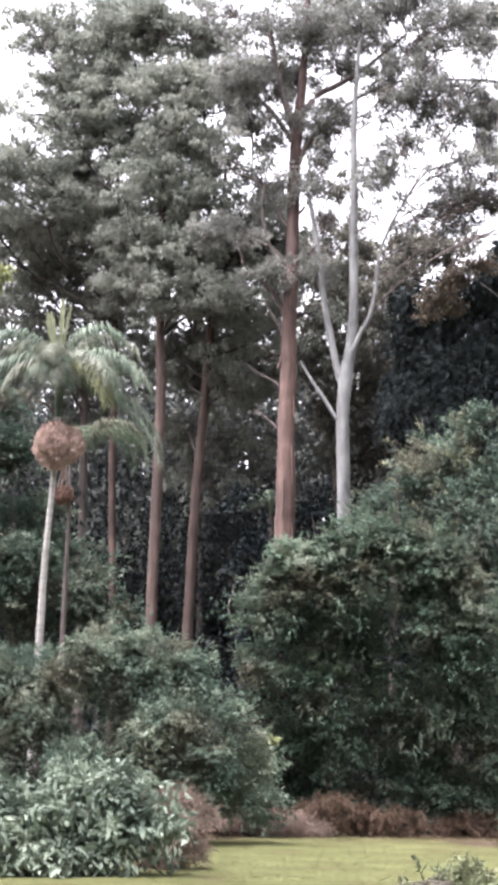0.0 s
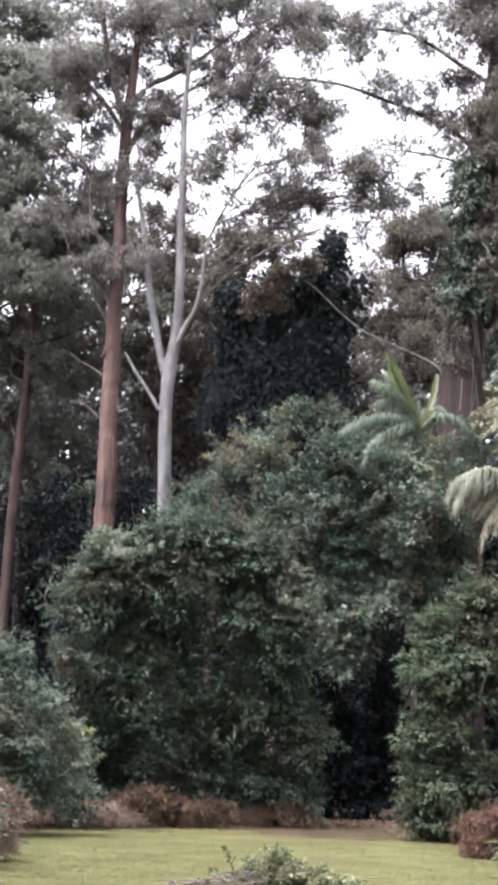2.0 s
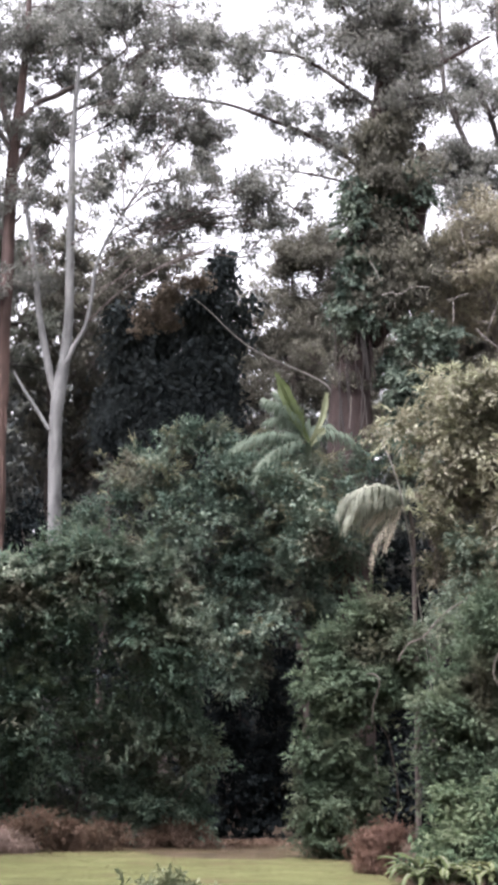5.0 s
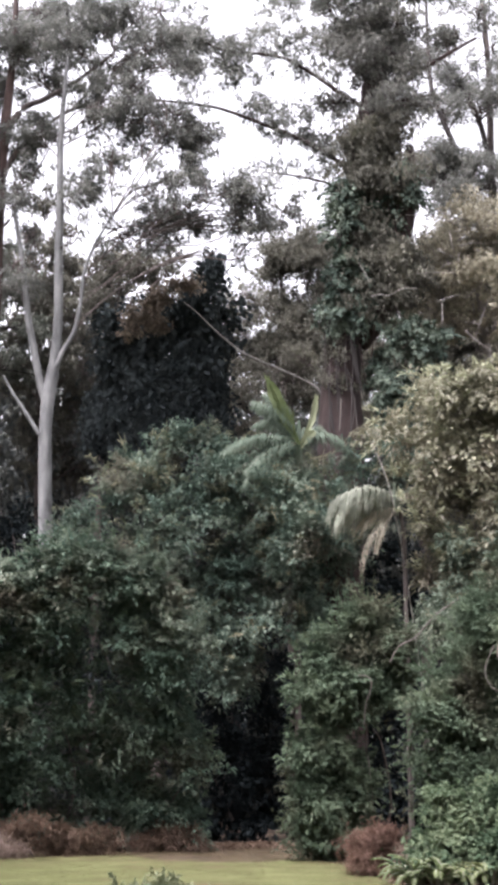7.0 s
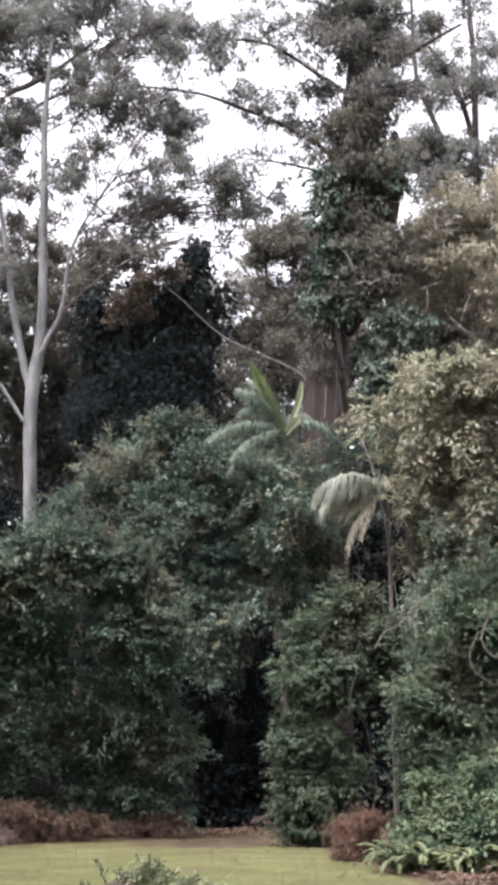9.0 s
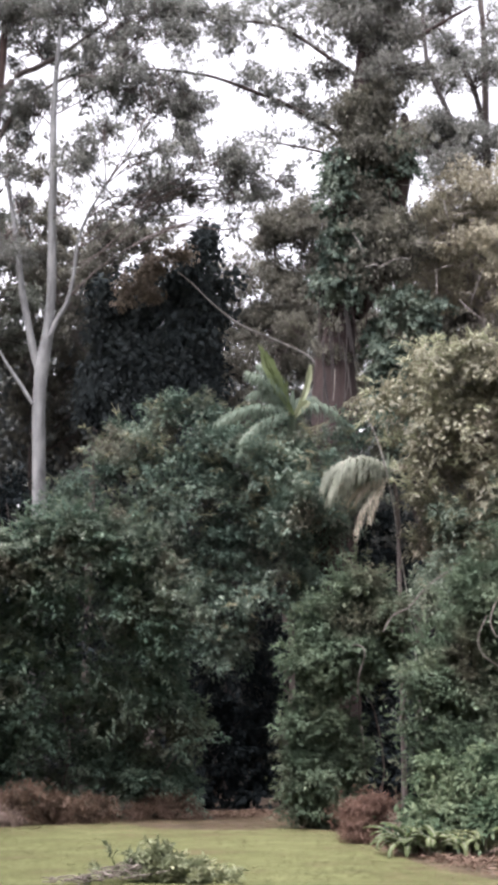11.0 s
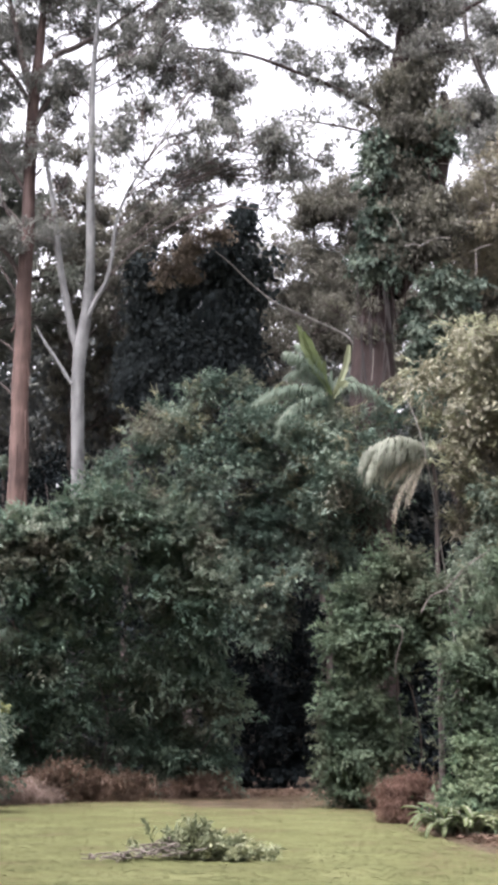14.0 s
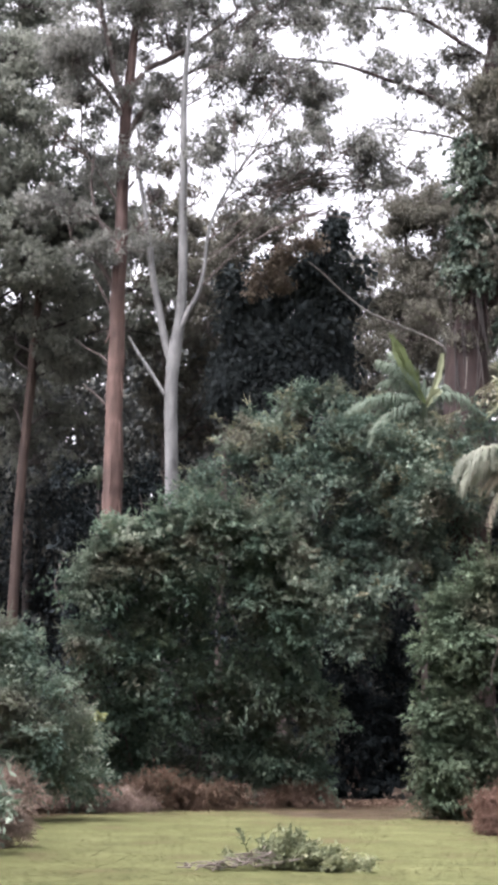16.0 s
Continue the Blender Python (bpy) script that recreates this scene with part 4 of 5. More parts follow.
TOWER = plumes(460, 20, (-4.6, 45.8, 10.6), (-1.5, 46.6, 14.8), (0.65, 0.95)) + plumes(461, 7, (-4.1, 45.8, 14.4), (-0.9, 46.4, 16.0), (0.5, 0.75)) + [
    (-4.5, 46.0, 16.4, 0.42), (-4.3, 46.0, 15.8, 0.55), (-4.65, 46.0, 14.9, 0.45), (-3.7, 46.1, 15.9, 0.55), (-2.9, 46.0, 16.2, 0.55), (-2.2, 46.1, 16.7, 0.6),
    (-1.7, 46.0, 17.3, 0.5), (-1.3, 46.0, 17.6, 0.55), (-1.25, 46.1, 18.3, 0.42), (-1.2, 46.0, 18.7, 0.3), (-1.0, 46.1, 16.7, 0.42), (-1.0, 46.0, 15.6, 0.42), (-1.1, 46.0, 14.4, 0.45),
]
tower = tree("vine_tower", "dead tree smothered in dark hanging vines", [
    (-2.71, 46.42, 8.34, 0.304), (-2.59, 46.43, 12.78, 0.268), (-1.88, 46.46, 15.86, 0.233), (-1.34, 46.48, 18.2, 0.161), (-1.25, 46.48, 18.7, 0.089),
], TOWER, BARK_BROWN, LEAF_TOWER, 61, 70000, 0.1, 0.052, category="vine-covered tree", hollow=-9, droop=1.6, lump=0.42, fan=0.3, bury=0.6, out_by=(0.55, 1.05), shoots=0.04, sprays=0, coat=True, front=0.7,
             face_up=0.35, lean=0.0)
# Inner leaves added so that the tower is one opaque mass.
part("inner_vines", canopy(TOWER, 22000, 0.24, 0.17, 62, per=40, holes=-9, wide=0.36, clump=0.4), LEAF_TOWER, tower, "inner leaf mass added to fill gaps in the vines")
part("creeper", canopy([
    (-2.81, 44.51, 16.67, 0.38), (-3.21, 44.48, 16.23, 0.31), (-2.97, 44.5, 15.73, 0.27), (-2.36, 44.54, 17.15, 0.24),
    (-3.7, 44.5, 15.5, 0.26), (-3.5, 44.5, 16.0, 0.3), (-2.0, 44.55, 17.2, 0.25),
], 2600, 0.15, 0.08, 63, per=40, holes=-1, wide=0.4, clump=0.25), LEAF_CREEPER, tower, "tan creeper leaves")

FAR_TRUNK = [
    (8.5, 48.26, 16.41, 0.17), (8.54, 48.25, 22.64, 0.132), (8.59, 48.24, 26.1, 0.104), (8.48, 48.26, 29.23, 0.075),
]
tree("far_gum", "grey gum tree with thin open branches", FAR_TRUNK, plumes(712, 8, (5.8, 46.4, 19.2), (8.8, 47.6, 25.0), (0.45, 0.75)) + [
    (7.29, 48.2, 27.41, 0.79), (7.94, 46.64, 24.02, 0.76), (6.74, 47.73, 24.76, 0.67), (7.75, 47.09, 22.13, 0.73), (6.86, 47.53, 22.96, 0.55),
    (8.46, 46.85, 26.47, 0.77), (6.43, 47.97, 26.84, 0.52), (8.91, 46.95, 22.49, 0.92), (9.49, 46.4, 24.96, 1.09), (7.34, 47.55, 25.54, 0.59),
    (6.53, 48.28, 21.8, 0.49), (8.13, 46.93, 28.03, 0.82),
], BARK_BROWN, LEAF_GUM, 71, 25000, holes=-0.3, limb_bark=BARK_FAR, limbs=([
    (8.29, 46.77, 18.99, 0.128), (7.72, 46.87, 20.76, 0.11), (7.21, 46.95, 22.55, 0.1), (6.68, 47.03, 24.05, 0.091), (6.37, 47.07, 25.07, 0.082),
    (6.28, 47.08, 26.86, 0.064), (6.27, 47.08, 28.61, 0.046),
], [
    (8.49, 47.45, 21.3, 0.111), (8.32, 47.48, 22.89, 0.102), (7.95, 47.54, 24.51, 0.093), (7.41, 47.63, 25.63, 0.074), (6.95, 47.7, 26.54, 0.056),
]))
MID = [
    (0.19, 51.87, 18.39, 0.68), (1.22, 51.41, 17.38, 0.75), (2.11, 52.78, 19.13, 0.69), (0.82, 52.21, 19.39, 0.6), (2.06, 51.85, 16.97, 0.72),
    (-0.02, 52.01, 16.7, 0.72), (1.67, 51.9, 20.39, 0.56), (0.6, 51.19, 20.02, 0.39), (-0.43, 51.55, 17.64, 0.48), (1.2, 51.08, 15.58, 0.79),
    (2.55, 52.77, 20.7, 0.69), (2.11, 52.39, 21.47, 0.61), (-0.23, 51.82, 19.25, 0.56), (-0.87, 52.97, 16.98, 0.69), (0.81, 51.65, 16.59, 0.79),
    (2.5, 52.33, 18.1, 0.73), (2.47, 51.34, 19.53, 0.71), (3.14, 51.71, 21.21, 0.6), (2.9, 51.77, 18.36, 0.72), (2.16, 51.34, 19.75, 0.59),
    (3.39, 52.65, 19.99, 0.61), (2.83, 52.74, 17.35, 0.73),
]
tree("olive_tree", "distant olive-brown tree with open foliage", [(1.6, 52, 3, 0.16), (1.4, 52, 12, 0.12), (1.2, 52, 20, 0.06)], MID + plumes(732, 16, (-1.0, 48.4, 10.8), (2.4, 50.0, 15.6), (0.55, 0.85)) + plumes(735, 12, (0.2, 50.5, 15.0), (2.7, 51.5, 20.6), (0.55, 0.75)) + plumes(733, 9, (1.0, 51.0, 20.2), (3.4, 52.0, 21.8), (0.4, 0.6)) + plumes(734, 8, (-1.6, 51.0, 16.0), (3.2, 52.0, 20.0), (0.5, 0.7)), BARK_BROWN, LEAF_OLIVE, 73, 62000, holes=-0.7)
pale = tree("pale_tree", "tree with pale tan leaves and dead vines", [(8.0, 43.6, 4, 0.2), (7.6, 43.6, 12, 0.15), (7.0, 43.6, 18, 0.07)], [
    (6.2, 43.6, 18.23, 0.71), (7.04, 42.13, 18.03, 0.82), (6.2, 42.62, 16.67, 0.7), (7.35, 42.25, 16.71, 0.86), (6.96, 43.29, 15.8, 0.78),
    (5.84, 42.8, 15.46, 0.53), (8.52, 42.78, 17.64, 1.04), (8.12, 42.01, 15.55, 0.91), (9, 42.22, 19.08, 0.83),
], BARK_GREY, LEAF_PALE, 75, 22000,
     0.17, 0.06, holes=-0.6)
for k in range(34):
    q = np.random.default_rng(760 + k)
    x, z = q.uniform(5.4, 9.2), q.uniform(14.6, 19.0)
    dx, dz = q.normal(0, 0.9), q.uniform(-1.4, 0.5)
    part("vine_stem", tube(Shape(), [(x, 41.6, z, 0.02), (x + dx * 0.4 + q.normal(0, 0.1), 41.4, z + dz * 0.6, 0.018), (x + dx, 41.6, z + dz, 0.009)], 4, 4), BARK_GREY, pale, smooth=True)
tree("dim_tree", "dim olive tree behind the ivy-clad tree", [(6.0, 50, 3, 0.2), (6.0, 50, 12, 0.15), (5.6, 50, 18, 0.07)], [
    (2.35, 49.71, 14.79, 0.86), (5.22, 50.18, 17, 0.97), (6.28, 49.25, 15.89, 0.95), (8.05, 50.29, 17.04, 0.98), (4, 50.32, 16, 0.87),
    (3.19, 49.81, 17.73, 0.77), (5.54, 49.1, 18.33, 0.76), (8.47, 48.27, 15.41, 0.94), (2.41, 50.51, 16.89, 0.7), (5.84, 49.12, 14.64, 0.95),
    (6.31, 48.62, 19.62, 0.75), (7.75, 49.08, 19.16, 0.86), (9.1, 48.49, 20.62, 0.95), (3.86, 48.95, 13.79, 0.94),
] + plumes(765, 20, (5.2, 48.5, 13.5), (9.2, 50.0, 20.2), (0.65, 0.95)), BARK_BROWN, LEAF_OLIVE, 76, 62000, 0.18, 0.08, holes=-0.9)
tree("dim_tree", "dim tree behind the pale gum", [(-7.5, 52, 3, 0.18), (-7.6, 52, 12, 0.14), (-7.8, 52, 18, 0.06)], [
    (-8.7, 52.96, 20.91, 0.66), (-7.75, 52.63, 19.4, 0.74), (-6.6, 52.16, 17.88, 0.73), (-8.39, 51.41, 17.7, 0.8), (-6.11, 53.6, 16.52, 0.83),
    (-7.28, 52.69, 16.3, 0.82), (-9.02, 52.82, 16.38, 0.82), (-5.66, 53.52, 15.17, 0.83), (-10.25, 52.38, 16.73, 0.74), (-4.71, 52.17, 16.74, 0.44),
    (-7.01, 53.51, 20.12, 0.54), (-7.79, 51.99, 14.83, 0.81), (-6.43, 52.87, 14.59, 0.82), (-5.79, 52.85, 13.92, 0.82), (-5.17, 52.95, 13.08, 0.74),
] + [
    (-6.59, 52.66, 13.04, 0.82), (-4.84, 53.77, 15.22, 0.62), (-7.62, 52.45, 13.22, 0.82), (-4.69, 53.34, 13.81, 0.74), (-7.76, 52.42, 21.13, 0.69),
    (-7.03, 53.54, 21.05, 0.66), (-8.56, 53.27, 22.29, 0.62), (-5.81, 52.47, 19.27, 0.69), (-5.59, 52.35, 20.34, 0.61), (-8.7, 53.02, 20.24, 0.7),
    (-7.43, 53.08, 22.16, 0.54), (-7.85, 52.8, 23.23, 0.49), (-4.98, 52.58, 19.95, 0.57), (-4.35, 52.6, 20.83, 0.49), (-6.58, 51.85, 19.1, 0.68),
], BARK_BROWN, LEAF_OLIVE, 78, 34000, 0.18, 0.08, holes=-0.5)
tree("dim_tree", "dim brown tree beside the vine-covered tree", [(-5.3, 50, 3, 0.15), (-5.2, 50, 11, 0.11), (-5.0, 50, 16, 0.05)], [
    (-4.62, 49.87, 18.98, 0.62), (-4.02, 49.87, 19.61, 0.54), (-5.42, 50.02, 18.18, 0.66), (-3.44, 50.26, 19.32, 0.5), (-5.02, 49.76, 19.78, 0.5),
    (-2.84, 50.26, 19.86, 0.46), (-6, 50, 17.44, 0.66), (-7.58, 49.54, 18.96, 0.66), (-7.5, 49.32, 17.22, 0.69), (-6.74, 49.75, 16.11, 0.66),
    (-6.07, 52.17, 16.74, 0.73), (-6.59, 50.99, 18.11, 0.67), (-5.36, 51.62, 15.3, 0.72),
], BARK_BROWN, LEAF_OLIVE, 79, 15000, 0.17, 0.07, holes=-0.6)
tree("yellow_tree", "small tree with yellow-green leaves", [(-14.6, 34.4, 3, 0.1), (-14.4, 34.4, 9, 0.08), (-14.2, 34.4, 13, 0.04)], [
    (-14.12, 34.2, 13.49, 0.26), (-14.41, 34.08, 12.85, 0.43), (-14, 34.25, 12.66, 0.2), (-14.59, 34, 13.6, 0.43),
], BARK_GREY, LEAF_YELLOW, 77, 5000, 0.2, 0.08)

part("dead_limb", tube(Shape(), [(*r[:3], r[3] * 0.58) for r in [
    (2.23, 43.44, 13.13, 0.059), (1.97, 43.46, 13.46, 0.059), (1.02, 43.49, 13.95, 0.05), (-0.02, 43.5, 14.41, 0.05), (-0.8, 43.49, 14.99, 0.042),
    (-1.59, 43.47, 15.77, 0.033), (-2.03, 43.45, 16.13, 0.025),
]], 7, 5, 0.05, np.random.default_rng(3)), BARK_GREY, ivy, "bare pale dead limb", smooth=True)

for rows in ([
    (3.19, 40.47, 16.32, 0.031), (3.37, 40.46, 16.01, 0.031), (3.48, 40.45, 15.73, 0.023),
], [
    (3.54, 40.45, 15.29, 0.031), (3.83, 40.42, 15.35, 0.031), (4.02, 40.4, 15.29, 0.031), (4.41, 40.36, 15.49, 0.023), (4.86, 40.31, 15.49, 0.023),
]):
    part("dead_twig", tube(Shape(), [(*r[:3], r[3] * 0.5) for r in rows], 5, 4), BARK_GREY, ivy, "bare pale dead twig", smooth=True)

# ---- undergrowth, from the back to the front ----
bush("undergrowth", "dark green undergrowth below the palms", [
    (-13.87, 36.9, 7.64, 0.79), (-12.85, 36.82, 7.02, 0.63), (-13.73, 36.36, 6.13, 0.9), (-12.38, 36.58, 5.79, 0.77), (-11.54, 36.75, 6.34, 0.56),
    (-13.41, 36.98, 5.01, 0.91), (-12.15, 37.42, 5.14, 0.73), (-14.95, 36.5, 7.04, 0.94), (-14.59, 35.94, 5.19, 1.04), (-13.94, 35.93, 9.37, 0.62),
    (-14.65, 36.29, 8.53, 0.69), (-14.55, 36.49, 10.43, 0.63), (-11.24, 36.99, 5.18, 0.59),
], LEAF_MIX, 81, 26000, 0.15, 0.075, lump=0.55, hollow=-0.2, sprigs=300)
# Leaf colour holds the shade between the trunks and behind the mound.
bush("undergrowth", "understorey bush between the trunks, leaves coloured shade-dark", [
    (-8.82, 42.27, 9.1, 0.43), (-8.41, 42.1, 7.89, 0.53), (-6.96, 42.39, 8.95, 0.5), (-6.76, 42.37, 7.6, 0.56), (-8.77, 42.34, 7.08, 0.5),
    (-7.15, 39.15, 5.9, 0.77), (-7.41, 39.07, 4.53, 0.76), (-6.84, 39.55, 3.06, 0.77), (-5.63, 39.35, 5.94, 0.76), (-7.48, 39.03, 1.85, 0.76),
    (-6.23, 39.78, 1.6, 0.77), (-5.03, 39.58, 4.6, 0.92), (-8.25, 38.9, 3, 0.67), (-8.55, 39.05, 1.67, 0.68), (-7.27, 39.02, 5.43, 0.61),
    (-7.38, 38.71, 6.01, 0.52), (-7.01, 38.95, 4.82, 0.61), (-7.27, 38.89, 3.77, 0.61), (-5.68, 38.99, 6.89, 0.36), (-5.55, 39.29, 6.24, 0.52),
], LEAF_SHADE, 83, 17000, 0.18, 0.08, hollow=-9)
# Fills the gap with near-black leaves that paint its shade.
bush("undergrowth", "leaf mass coloured near-black for the shade in the gap", [
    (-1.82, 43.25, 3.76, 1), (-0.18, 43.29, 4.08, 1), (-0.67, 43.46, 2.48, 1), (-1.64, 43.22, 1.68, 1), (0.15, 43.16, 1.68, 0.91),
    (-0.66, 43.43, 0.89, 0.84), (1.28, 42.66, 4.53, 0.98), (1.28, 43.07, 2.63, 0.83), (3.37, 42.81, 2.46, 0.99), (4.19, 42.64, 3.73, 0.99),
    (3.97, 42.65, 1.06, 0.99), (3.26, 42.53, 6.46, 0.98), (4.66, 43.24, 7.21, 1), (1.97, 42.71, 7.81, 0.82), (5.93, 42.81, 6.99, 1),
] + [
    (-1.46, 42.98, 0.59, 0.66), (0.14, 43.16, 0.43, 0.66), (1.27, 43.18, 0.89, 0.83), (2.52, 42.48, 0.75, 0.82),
], LEAF_SHADE, 84, 22000, 0.2, 0.1, stems=3, thick=0.02)
bank = bush("scrub_bank", "tall bank of mixed scrub with pale shoots", [
    (-4.77, 40.02, 8.51, 0.5), (-3.84, 40.67, 9.68, 0.64), (-3.08, 41.06, 10.41, 0.6), (-2.1, 40.66, 10.9, 0.51), (-0.99, 41.05, 10.66, 0.71),
    (0.3, 40.79, 10.19, 0.78), (1.93, 41.18, 10.27, 0.71), (3.2, 40.81, 10.52, 0.57), (4.02, 41.13, 10.26, 0.6), (-2.23, 40.44, 9.55, 0.91),
    (-0.65, 40.3, 9.04, 1.05), (1.25, 40.49, 8.75, 1.05), (2.83, 40.75, 8.08, 0.71), (-2.54, 40.54, 8.12, 0.91), (-0.65, 40.92, 7.55, 1.06),
] + [
    (0.93, 40.94, 7.23, 1.06), (-1.74, 40.73, 6.25, 0.92), (-0.02, 39.96, 5.86, 1.04), (1.54, 40.4, 6.22, 0.77), (-0.63, 40.36, 4.67, 0.77),
    (-1.87, 40.54, 4.84, 0.7), (0.89, 38.38, 8.99, 0.53), (1.81, 38.81, 9.07, 0.56), (1.47, 38.15, 8.04, 0.66), (2.41, 38.87, 8.78, 0.54),
], LEAF_MIX, 85, 56000, 0.155, 0.062, lump=0.6, hollow=-0.1, thick=0.03, stems=1, sprigs=420, long=0.7, young=LEAF_SHOOT)
bush("dry_tree", "olive-tan leafy tree with small pale leaves", [
    (4.48, 34.38, 10.7, 0.48), (4.79, 32.97, 10.45, 0.55), (5.72, 34.2, 10.8, 0.65), (4.46, 32.96, 9.88, 0.56), (5.15, 32.94, 9.87, 0.67),
    (5.99, 32.86, 9.99, 0.8), (3.91, 33.74, 9.18, 0.44), (4.67, 33.48, 9.12, 0.68), (5.43, 32.92, 8.93, 0.71), (6.46, 33.58, 8.87, 0.82),
    (4.22, 33.76, 8.24, 0.63), (5.28, 33.78, 8.11, 0.72), (5.89, 32.85, 7.67, 0.71), (3.92, 33.03, 7.37, 0.41), (5.06, 34.35, 7.13, 0.64),
    (5.59, 32.82, 6.62, 0.64), (4.63, 34.29, 6.45, 0.45), (5.39, 34.12, 6.03, 0.53), (6.67, 32.97, 10.1, 0.75), (6.86, 34.02, 7.08, 0.8),
    (2.83, 34.28, 9.79, 0.21), (3.13, 33.13, 9.42, 0.26), (3.52, 34.06, 10.06, 0.29),
], LEAF_DRY, 87, 21000, 0.19, 0.062, category="tree", core=0.3, stems=4, sprigs=270, long=0.6, young=LEAF_PALEDRY, hollow=-0.2, bark=BARK_GREY, lump=0.5, droop=0.6, per=13, out_by=(0.4, 1.35))
bush("scrub", "grey-green leafy scrub below the dry tree", plumes(860, 16, (4.2, 32.0, 4.6), (6.6, 33.2, 7.2), (0.35, 0.55)), LEAF_CREST, 861, 16000, 0.14, 0.055, lump=0.45, hollow=-0.2, sprigs=200, young=LEAF_SHOOT)
mound = bush("vine_mound", "large rounded mound of dark green vines", [
    (-6.05, 34.54, 6.01, 0.64), (-4.98, 34.68, 6.3, 0.64), (-3.77, 34.67, 6.71, 0.63), (-4.23, 34.92, 6.96, 0.35), (-2.85, 34.98, 6.29, 0.75),
    (-6.55, 34.76, 5.15, 0.59), (-5.51, 34.75, 5.02, 0.87), (-4.2, 35.11, 5.21, 0.99), (-2.6, 35.24, 5.1, 0.88), (-1.82, 35.64, 4.35, 0.71),
    (-6.78, 35.46, 3.71, 0.6), (-5.68, 35.14, 3.57, 0.88), (-4.22, 35.4, 3.62, 1), (-2.62, 35.66, 3.53, 0.89), (-6.38, 35.41, 2.37, 0.65),
    (-5.06, 35.72, 2.28, 0.9), (-3.5, 36.46, 2.07, 0.97), (-2.1, 35.92, 2.76, 0.6), (-5.67, 36.28, 1.26, 0.61), (-4.25, 35.96, 1.04, 0.6),
] + [
    (-2.93, 36.32, 1.02, 0.6), (-7.13, 35.78, 1.82, 0.51), (-7.19, 35.85, 0.88, 0.44), (-6.65, 36.31, 0.89, 0.49), (-7.2, 35.26, 2.74, 0.4),
    (-4.64, 34.61, 6.84, 0.32), (-5.18, 34.62, 6.43, 0.37), (-6.19, 34.53, 6.21, 0.37), (-2.42, 36.64, 1.03, 0.61), (-1.61, 36.57, 1.06, 0.61),
    (-1.87, 36.49, 0.46, 0.39), (-2.93, 36.32, 0.43, 0.39), (-3.88, 36.36, 0.46, 0.41), (-4.8, 36.08, 0.56, 0.41), (-5.81, 35.94, 0.53, 0.41),
    (-1.32, 36.12, 1.99, 0.6),
], LEAF_DARK, 89, 56000, 0.15, 0.06, lump=0.55, hollow=-0.1, sprigs=750, long=0.55, young=LEAF_SHRUB)
# A paler olive coat of leaves over the mound's top and left flank.
crest = foliage([
    (-6.3, 34.39, 6.03, 0.38), (-5.59, 34.19, 6.17, 0.37), (-4.95, 34.46, 6.45, 0.36), (-4.29, 34.53, 6.83, 0.35), (-3.74, 34.42, 6.91, 0.37),
    (-3.12, 34.98, 6.72, 0.41), (-2.42, 34.54, 6.3, 0.4), (-1.89, 34.55, 5.64, 0.4), (-1.5, 34.95, 4.96, 0.4), (-6.74, 33.96, 5.06, 0.32),
    (-6.81, 34.02, 3.75, 0.29), (-6.61, 34.09, 5.61, 0.35), (-5.48, 34.46, 5.73, 0.36), (-3.63, 34.67, 6.17, 0.38), (-4.42, 34.59, 6.09, 0.36),
], 13000, 0.14, 0.055, 104, lump=0.44, hollow=-0.2)
crest.join(shoots([
    (-6.3, 34.39, 6.03, 0.38), (-5.59, 34.19, 6.17, 0.37), (-4.95, 34.46, 6.45, 0.36), (-4.29, 34.53, 6.83, 0.35), (-3.74, 34.42, 6.91, 0.37),
    (-3.12, 34.98, 6.72, 0.41), (-2.42, 34.54, 6.3, 0.4), (-1.89, 34.55, 5.64, 0.4), (-1.5, 34.95, 4.96, 0.4), (-6.74, 33.96, 5.06, 0.32),
    (-6.81, 34.02, 3.75, 0.29), (-6.61, 34.09, 5.61, 0.35), (-5.48, 34.46, 5.73, 0.36), (-3.63, 34.67, 6.17, 0.38), (-4.42, 34.59, 6.09, 0.36),
], 420, 0.55, 0.1, 0.045, 106))
tagged(part("crest_leaves", crest, LEAF_CREST, mound, "paler olive leaves along the top and left flank"), kind="stuff")
round_shrub = bush("shrub", "rounded green shrub at the lawn's edge", [
    (2.02, 32.2, 4.73, 0.46), (2.64, 32.1, 5.12, 0.42), (1.54, 31.71, 4.13, 0.41), (2.41, 31.78, 3.96, 0.51), (3.07, 31.6, 4.55, 0.35),
    (1.26, 31.89, 3.49, 0.33), (1.86, 31.81, 3.19, 0.53), (2.57, 31.62, 3.18, 0.33), (1.25, 31.85, 2.24, 0.41), (1.79, 31.89, 2.13, 0.53),
    (1.24, 31.77, 1.43, 0.35), (1.58, 31.67, 1.08, 0.45), (2.19, 31.77, 1.43, 0.35), (2.13, 31.87, 0.85, 0.35), (3.13, 31.8, 3.66, 0.29),
    (1.43, 32.23, 0.55, 0.36), (1.3, 32.07, 0.84, 0.3), (2.13, 31.97, 0.44, 0.3), (1.41, 31.83, 0.37, 0.25), (1.75, 31.67, 0.28, 0.27),
    (1.41, 31.84, 0.22, 0.24),
], LEAF_SHRUB, 91, 32000, 0.14, 0.055, lump=0.48, hollow=-0.1, stems=3, sprigs=600, long=0.6)
